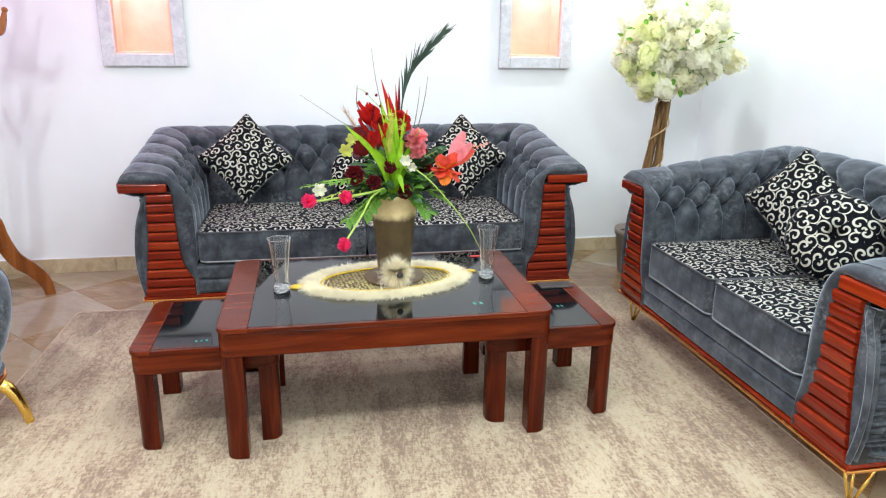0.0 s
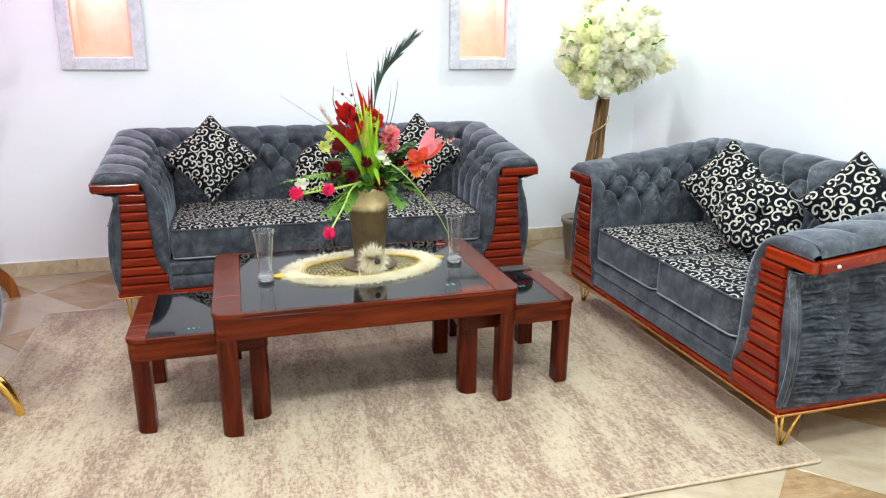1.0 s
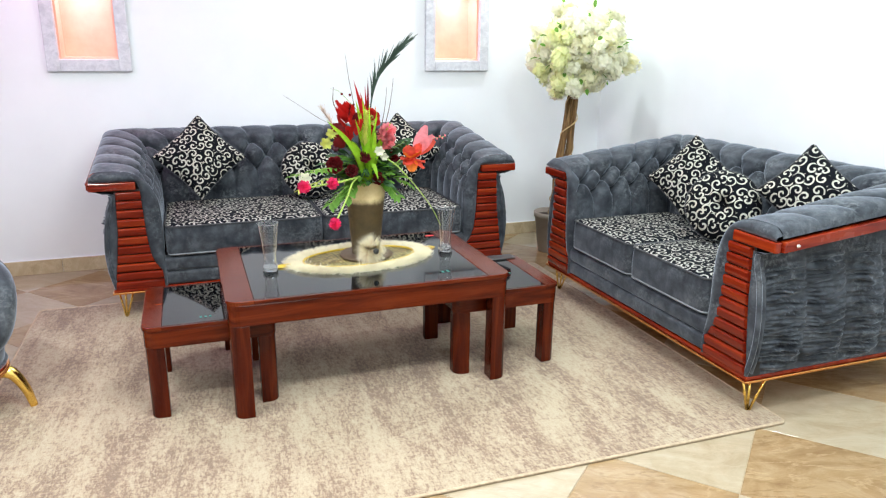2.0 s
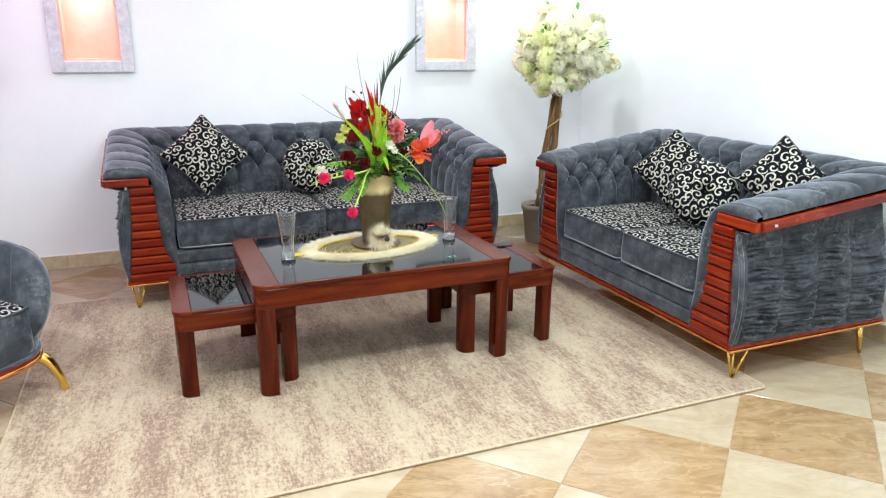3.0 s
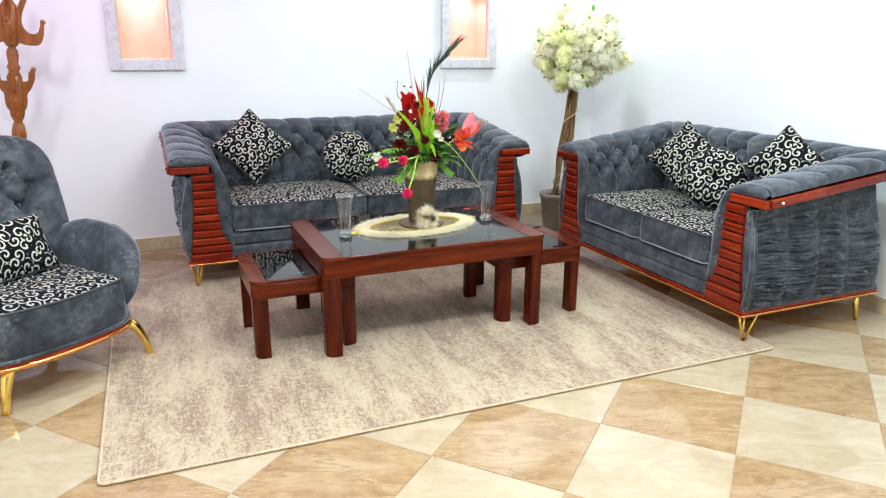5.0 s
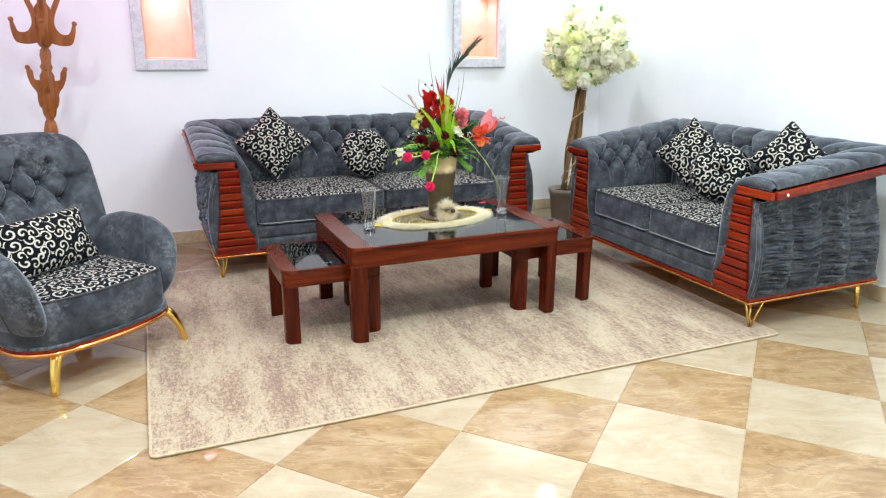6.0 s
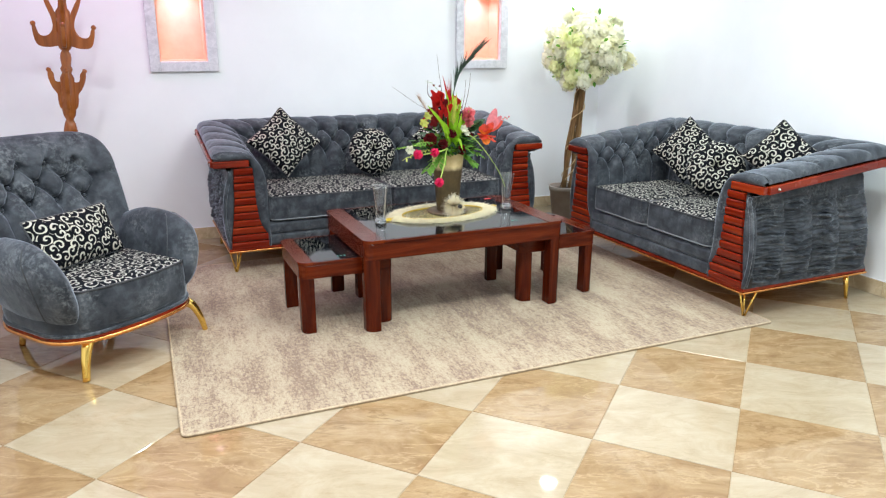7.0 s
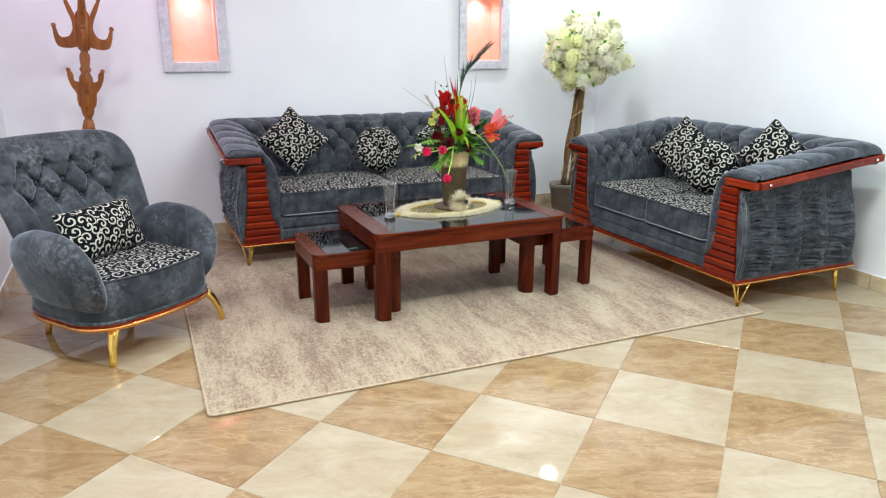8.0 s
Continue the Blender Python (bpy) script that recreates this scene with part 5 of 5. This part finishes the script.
def bouquet():
    t = thing("flower_arrangement", "tall bouquet of red, pink and coral artificial flowers, green blades", "bouquet", m=pose(VX, VY, VZ + 0.345))
    O = Vector((VX, VY, VZ + 0.345))
    L = lambda x, y, z: Vector((x, y, z)) - O
    rng = random.Random(11)
    root = Vector((0, 0, -0.06))

    # lime blades
    for tip, mid, w in ((L(0.33, 1.49, 1.225), L(0.37, 1.52, 1.05), 0.012), (L(0.192, 1.42, 1.150), L(0.31, 1.47, 1.02), 0.013), (L(0.365, 1.47, 1.20), L(0.385, 1.51, 1.03), 0.012), (L(0.345, 1.46, 1.17), L(0.365, 1.5, 1.02), 0.010),
                        (L(0.448, 1.46, 1.09), L(0.415, 1.5, 1.0), 0.011), (L(0.405, 1.42, 0.895), L(0.385, 1.45, 0.95), 0.013), (L(0.385, 1.5, 1.16), L(0.395, 1.53, 1.02), 0.010), (L(0.425, 1.50, 1.15), L(0.405, 1.53, 1.02), 0.009),
                        (L(0.315, 1.44, 1.15), L(0.36, 1.47, 1.0), 0.014), (L(0.352, 1.43, 1.13), L(0.372, 1.46, 0.99), 0.014), (L(0.40, 1.43, 1.10), L(0.39, 1.46, 0.98), 0.013), (L(0.27, 1.43, 1.08), L(0.335, 1.46, 0.98), 0.012),
                        (L(0.30, 1.45, 1.06), L(0.35, 1.49, 0.98), 0.009), (L(0.350, 1.45, 1.235), L(0.372, 1.49, 1.05), 0.009), (L(0.378, 1.45, 1.215), L(0.386, 1.49, 1.04), 0.008), (L(0.412, 1.45, 1.185), L(0.398, 1.49, 1.03), 0.007), (L(0.325, 1.45, 1.20), L(0.362, 1.49, 1.03), 0.007), (L(0.470, 1.45, 1.13), L(0.425, 1.48, 1.02), 0.010), (L(0.338, 1.44, 1.10), L(0.366, 1.47, 0.98), 0.010)):
        mesh_ob("grass_blade", *ribbon([root + Vector((rng.uniform(-0.02, 0.02), -0.03, 0)), mid, tip], w * 0.82, rng.uniform(-0.5, 0.5)), LIME, t, "bright lime blade")
    # dark plume that sweeps up and over
    spine = curve([root + Vector((0.0, 0.01, 0)), L(0.410, 1.58, 1.12), L(0.432, 1.57, 1.27), L(0.482, 1.54, 1.365), L(0.560, 1.515, 1.462)], 40)
    mesh_ob("plume_stem", *tube(spine, [0.004 - 0.003 * i / 40 for i in range(41)], 6), PLUME, t)
    barbs = []
    for k in range(120):
        f = 0.36 + 0.58 * k / 120
        i = min(39, int(f * 40))
        p = spine[i].lerp(spine[i + 1], f * 40 - i)
        d = (spine[i + 1] - spine[i]).normalized()
        side = Vector((rng.gauss(0, 1), rng.gauss(0, 0.6), rng.gauss(0, 1)))
        side = (side - d * side.dot(d)).normalized()
        ln = 0.175 * (1 - 0.55 * f) * rng.uniform(0.6, 1.25)
        barbs.append(ribbon([p, p + d * ln * 0.55 + side * ln * 0.07, p + d * ln + side * ln * 0.17 + Vector((0.0, 0, -0.004))], 0.0014, 0.0, 5))
    tagged(mesh_ob("plume", *joined(barbs), PLUME, t, "dark green feathery plume"), kind="stuff")
    # red spikes
    for tip, mid, w, m in ((L(0.338, 1.55, 1.30), L(0.375, 1.56, 1.12), 0.013, RED_PETAL), (L(0.365, 1.55, 1.25), L(0.385, 1.56, 1.10), 0.015, RED_PETAL), (L(0.412, 1.60, 1.31), L(0.405, 1.6, 1.12), 0.008, DARK_RED), (L(0.398, 1.6, 1.28), L(0.40, 1.6, 1.1), 0.008, RED_PETAL),
                           (L(0.44, 1.58, 1.19), L(0.42, 1.58, 1.08), 0.011, ORANGE), (L(0.425, 1.57, 1.16), L(0.415, 1.58, 1.06), 0.012, RED_PETAL), (L(0.40, 1.56, 1.15), L(0.40, 1.57, 1.05), 0.012, DARK_RED)):
        mesh_ob("red_spike", *ribbon([root, mid, tip], w, 0.6), m, t, "pointed red leaf")
    # roses
    # crumpled scarlet petals, broad and upright
    for k in range(15):
        base = L(0.300 + rng.uniform(-0.022, 0.030), 1.50 + rng.uniform(-0.015, 0.02), 1.03 + 0.0095 * k)
        d = Vector((rng.uniform(-0.9, 0.55), rng.uniform(-0.8, 0.1), rng.uniform(0.25, 1.0)))
        ln = rng.uniform(0.060, 0.085)
        mesh_ob("scarlet_petal", *moved(cupped_petal(ln, ln * rng.uniform(0.30, 0.42), rng.uniform(0.3, 0.7)), aim(base, d, rng.uniform(-1.2, 1.2))), RED_PETAL if k % 4 else DARK_RED, t)
    # pale yellow-green flower spike
    spike = []
    for k in range(70):
        f = k / 69
        w = k * 2.4
        p = L(0.352, 1.435, 1.035).lerp(L(0.362, 1.43, 1.175), f)
        d = Vector((math.cos(w), math.sin(w), 1.3))
        spike.append(moved(cupped_petal(0.030 - 0.012 * f, 0.0055, 0.3, 3, 2), aim(p, d, 0.0)))
    mesh_ob("flower_spike", *joined(spike), YELLOW_GREEN, t, "pale yellow-green flower spike")
    for p, r, m, d in ((L(0.400, 1.55, 1.135), 0.045, RED_PETAL, (0.2, -1, 0.4)), (L(0.235, 1.48, 0.955), 0.036, DARK_RED, (-0.5, -1, 0.2)),
                       (L(0.298, 1.46, 0.930), 0.028, DARK_RED, (-0.1, -1, 0.2)), (L(0.410, 1.46, 0.892), 0.028, DARK_RED, (0.1, -1, 0.1)), (L(0.360, 1.47, 0.985), 0.026, DARK_RED, (0, -1, 0.3)), (L(0.50, 1.58, 0.95), 0.04, DARK_RED, (0.5, -0.6, 0.4)), (L(0.33, 1.70, 1.02), 0.05, RED_PETAL, (-0.2, 0.8, 0.5)), (L(0.50, 1.69, 0.98), 0.045, DARK_RED, (0.5, 0.8, 0.4))):
        o = mesh_ob("rose", *rose(rng, r), m, t)
        o.matrix_local = Matrix.Translation(p) @ Vector(d).to_track_quat("Z", "Y").to_matrix().to_4x4()
        mesh_ob("stem", *tube(curve([root, root.lerp(p, 0.55) + Vector((0, 0, 0.03)), p], 10), 0.0025, 6), STEM, t)
    # soft pink carnation and hot pink pompons on long stems
    for p, r, m in ((L(0.458, 1.47, 1.085), 0.047, SOFT_PINK), (L(0.462, 1.475, 1.045), 0.036, SOFT_PINK), (L(0.060, 1.225, 0.918), 0.027, PINK_PETAL), (L(0.186, 1.30, 0.912), 0.026, PINK_PETAL), (L(0.171, 1.205, 0.768), 0.026, PINK_PETAL)):
        o = mesh_ob("carnation", *pompon(rng, r), m, t, "round frilled pink flower")
        o.location = p
    for pts in ((L(0.36, 1.52, 0.895), L(0.25, 1.38, 0.905), L(0.075, 1.235, 0.912)), (L(0.36, 1.52, 0.900), L(0.28, 1.40, 0.905), L(0.195, 1.31, 0.908)), (L(0.36, 1.52, 0.90), L(0.285, 1.38, 0.895), L(0.240, 1.30, 0.845), L(0.180, 1.215, 0.780))):
        mesh_ob("stem", *tube(curve(pts, 16), 0.0038, 7), STEM, t)
    # coral lilies
    heart = L(0.590, 1.49, 0.985)
    mesh_ob("stem", *tube(curve([root, root.lerp(heart, 0.6) + Vector((0, 0, 0.03)), heart], 10), 0.003, 6), STEM, t)
    for tip, broad, roll, m in ((L(0.642, 1.49, 1.110), 0.027, 1.3, SOFT_PINK), (L(0.682, 1.48, 1.040), 0.026, 1.0, CORAL), (L(0.668, 1.47, 1.070), 0.021, 1.5, SOFT_PINK)):
        mesh_ob("spathe", *moved(cupped_petal((tip - heart).length, broad, 0.16), aim(heart, tip - heart, roll)), m, t, "broad peach-pink pointed petal")
    for k in range(9):
        w = 0.8 + k * 0.62
        d = Vector((math.cos(w), -0.75, 0.75 * math.sin(w)))
        ln = rng.uniform(0.055, 0.085)
        mesh_ob("lily_petal", *moved(cupped_petal(ln, ln * rng.uniform(0.26, 0.36), rng.uniform(0.2, 0.5)), aim(heart + Vector((-0.015, 0, -0.018)), d, rng.uniform(-0.9, 0.9))), ORANGE if k % 3 == 0 else CORAL, t)
    sprig = curve([L(0.60, 1.52, 1.0), L(0.66, 1.5, 1.045), L(0.735, 1.5, 1.058)], 12)
    mesh_ob("stem", *tube(sprig, 0.0015, 5), STEM, t)
    for i in range(5, 13):
        o = mesh_ob("bud", *lathe([(0.0, 0.006), (0.005, 0.002), (0.004, -0.004), (0.0, -0.006)], 8), SOFT_PINK, t)
        o.location = sprig[i] + Vector((0, 0, 0.004 * (-1) ** i))
    # white star flowers
    for p, s, m in ((L(0.412, 1.43, 1.010), 0.027, WHITE_FL), (L(0.435, 1.44, 0.985), 0.022, WHITE_FL), (L(0.10, 1.45, 0.905), 0.032, WHITE_FL), (L(0.20, 1.50, 1.04), 0.032, YELLOW_GREEN), (L(0.225, 1.5, 1.08), 0.03, YELLOW_GREEN), (L(0.395, 1.52, 1.13), 0.03, YELLOW_GREEN)):
        pieces = [moved(cupped_petal(s, s * 0.34, 0.3), pose(0, 0, 0, 0, 0, 60 * k) @ pose(0, 0, 0, 0, -25, 0)) for k in range(6)]
        o = mesh_ob("star_flower", *joined(pieces), m, t)
        o.matrix_local = Matrix.Translation(p) @ Vector((rng.uniform(-0.3, 0.3), -1, 0.5)).to_track_quat("Z", "Y").to_matrix().to_4x4()
    for p, r in ((L(0.240, 1.49, 1.028), 0.019), (L(0.42, 1.48, 1.09), 0.016), (L(0.285, 1.55, 1.245), 0.006), (L(0.32, 1.55, 1.24), 0.006), (L(0.335, 1.55, 1.20), 0.006)):
        o = mesh_ob("berry", *lathe([(0.0, r), (r * 0.7, r * 0.7), (r, 0.0), (r * 0.7, -r * 0.7), (0.0, -r)], 14), BERRY if r > 0.01 else DARK_RED, t)
        o.location = p
    # thin twigs
    for pts, w, m in (((root, L(0.30, 1.55, 1.06), L(0.17, 1.55, 1.155), L(0.041, 1.55, 1.242)), 0.0016, TWIG), ((root, L(0.345, 1.56, 1.15), L(0.318, 1.55, 1.30), L(0.304, 1.55, 1.41)), 0.0018, TWIG), ((root, L(0.30, 1.55, 1.12), L(0.25, 1.55, 1.20), L(0.250, 1.55, 1.275)), 0.0035, TWIG),
                      ((root, L(0.40, 1.55, 1.08), L(0.29, 1.55, 1.24), L(0.238, 1.55, 1.268)), 0.002, STEM), ((root, L(0.47, 1.55, 1.1), L(0.50, 1.55, 1.22), L(0.515, 1.56, 1.31)), 0.0022, TWIG), ((root, L(0.455, 1.55, 1.1), L(0.475, 1.55, 1.2), L(0.485, 1.56, 1.27)), 0.002, TWIG)):
        mesh_ob("twig", *tube(curve(pts, 18), [w * (1.1 - 0.8 * i / 18) for i in range(19)], 6), m, t)
    # drooping grass over the far glass
    mesh_ob("grass_stem", *tube(curve([root, L(0.40, 1.47, 0.98), L(0.47, 1.44, 0.965), L(0.56, 1.44, 0.875), L(0.655, 1.46, 0.755), L(0.712, 1.48, 0.655)], 30), [0.0045 - 0.0032 * i / 30 for i in range(31)], 7), STEM, t, "long arching green stem")
    # pale plume on the far left of the bunch
    spine = curve([root, L(0.28, 1.56, 1.05), L(0.235, 1.57, 1.13), L(0.200, 1.58, 1.185)], 20)
    hairs = []
    for k in range(150):
        f = 0.45 + 0.55 * k / 150
        i = min(19, int(f * 20))
        p = spine[i]
        d = (Vector((rng.gauss(-0.4, 0.35), rng.gauss(0, 0.35), rng.gauss(0.9, 0.3)))).normalized()
        hairs.append(tuft_hairs(rng, p, d, rng.uniform(0.02, 0.045), 0.0012, Vector((-0.004, 0, -0.002))))
    tagged(mesh_ob("pale_plume", *joined(hairs), PAMPAS, t, "soft beige plume"), kind="stuff")
    # leafy collar
    kinds = []
    for ln, w, m in ((0.060, 0.010, LEAF), (0.058, 0.012, LEAF_DARK), (0.048, 0.008, YELLOW_GREEN), (0.056, 0.013, LEAF)):
        kinds.append(mesh_ob("leaf", *leaf_blade(ln, w, 0.3, 0.25), m, t))
    for k, o in enumerate(kinds):
        o.matrix_local = aim(Vector((0.02 * k, 0, 0.03)), (1, 0.3, 0.4))
    for k in range(230):
        w = rng.uniform(0, 2 * math.pi)
        d = Vector((math.cos(w), math.sin(w) * 0.85, rng.uniform(-0.05, 0.8) if math.sin(w) < -0.2 else rng.uniform(-0.3, 0.75)))
        reach = rng.uniform(0.03, 0.15)
        p = Vector((d.x * reach, d.y * reach - 0.02, 0.015 + rng.uniform(0.0, 0.13) * (1 - reach / 0.22)))
        kind = kinds[rng.choice((0, 0, 1, 1, 1, 3))]
        shared_part("leaf", kind.data, t, aim(p, d + Vector((0, 0, rng.uniform(-0.3, 0.4))), rng.uniform(-1, 1)))
    for k in range(120):
        d = Vector((rng.gauss(0, 1), rng.gauss(0, 1), rng.gauss(0, 0.9))).normalized()
        p = Vector((d.x * 0.11 - 0.01, d.y * 0.09, 0.12 + d.z * 0.10)) * rng.uniform(0.6, 1.0)
        shared_part("leaf", kinds[rng.choice((1, 1, 1, 0))].data, t, aim(p, d + Vector((0, 0, rng.uniform(0.0, 0.9))), rng.uniform(-1, 1)))
    # fern sprays reaching out at both sides
    for tip, m in ((L(0.045, 1.46, 0.92), 0), (L(0.07, 1.42, 0.87), 2), (L(0.12, 1.4, 0.95), 0), (L(0.20, 1.43, 0.80), 3), (L(0.26, 1.42, 0.82), 3), (L(0.54, 1.54, 0.80), 1), (L(0.585, 1.55, 0.84), 0), (L(0.50, 1.46, 0.81), 3), (L(0.62, 1.60, 0.93), 1), (L(0.56, 1.72, 0.90), 1), (L(0.22, 1.74, 0.92), 1), (L(0.545, 1.5, 1.04), 1)):
        path = curve([Vector((0, -0.02, 0.0)), Vector((0, -0.02, 0.0)).lerp(tip, 0.5) + Vector((0, 0, 0.035)), tip], 12)
        mesh_ob("stem", *tube(path, 0.0018, 5), STEM, t)
        for i in range(3, 13):
            d = (path[min(i + 1, 12)] - path[i - 1]).normalized()
            for s in (-1, 1):
                side = d.cross(Vector((0, 0, 1))).normalized() * s
                o = shared_part("leaf", kinds[m].data, t, aim(path[i], d * 0.7 + side * 0.8 + Vector((0, 0, rng.uniform(-0.3, 0.3))), rng.uniform(-0.6, 0.6)))
                o.scale = o.scale * (0.62 if m != 3 else 0.85)
    o = mesh_ob("leaf", *leaf_blade(0.105, 0.030, 0.25, 0.15), LEAF_DARK, t)
    o.matrix_local = aim(L(0.50, 1.52, 0.985), (0.55, -0.2, 0.6), 0.8)
    return t


bouquet()

# ---- floor tiles, laid askew ----
def clip(poly, axis, limit, keep_above):
    out = []
    for p, q in zip(poly, poly[1:] + poly[:1]):
        a, b = p[axis] - limit, q[axis] - limit
        ina, inb = (a >= 0) == keep_above or a == 0, (b >= 0) == keep_above or b == 0
        if ina:
            out.append(p)
        if ina != inb:
            f = a / (a - b)
            out.append((p[0] + (q[0] - p[0]) * f, p[1] + (q[1] - p[1]) * f))
    return out


def floor():
    t = thing("floor", "polished marble-look tiles, cream and brown chequered, laid diagonally", "floor", kind="structure")
    part("screed", box(X0 - T, X1 + T, Y0 - T, Y1 + 0.3, -0.12, -0.0025), GROUT, t)
    ox, oy, ang, e, gap = 0.225, -0.158, radians(-48.8), 0.5, 0.0012
    a, b = (math.cos(ang), math.sin(ang)), (-math.sin(ang), math.cos(ang))
    shared = {}
    for i in range(-16, 17):
        for j in range(-16, 17):
            cx, cy = ox + e * ((i + 0.5) * a[0] + (j + 0.5) * b[0]), oy + e * ((i + 0.5) * a[1] + (j + 0.5) * b[1])
            h = e / 2 - gap
            quad = [(cx + h * (u * a[0] + v * b[0]), cy + h * (u * a[1] + v * b[1])) for u, v in ((-1, -1), (1, -1), (1, 1), (-1, 1))]
            poly = quad
            for axis, lim, above in ((0, X0, True), (0, X1, False), (1, Y0, True), (1, Y1, False)):
                poly = clip(poly, axis, lim, above) if poly else poly
            if len(poly) < 3:
                continue
            mat = TILE_PALE if (i + j) % 2 == 0 else TILE_BROWN
            whole = len(poly) == 4 and all(p in quad for p in poly)
            key = mat.name
            if whole and key in shared:
                ob = new("tile", shared[key])
            else:
                loc = [(math.cos(-ang) * (x - cx) - math.sin(-ang) * (y - cy), math.sin(-ang) * (x - cx) + math.cos(-ang) * (y - cy)) for x, y in poly]
                bm = prism(loc, -0.010, 0.0, 0.0012, 1)
                ob = part("tile", bm, mat)
                if whole:
                    shared[key] = ob.data
            ob.parent = t
            ob.matrix_local = pose(cx, cy, 0, 0, 0, math.degrees(ang))


floor()
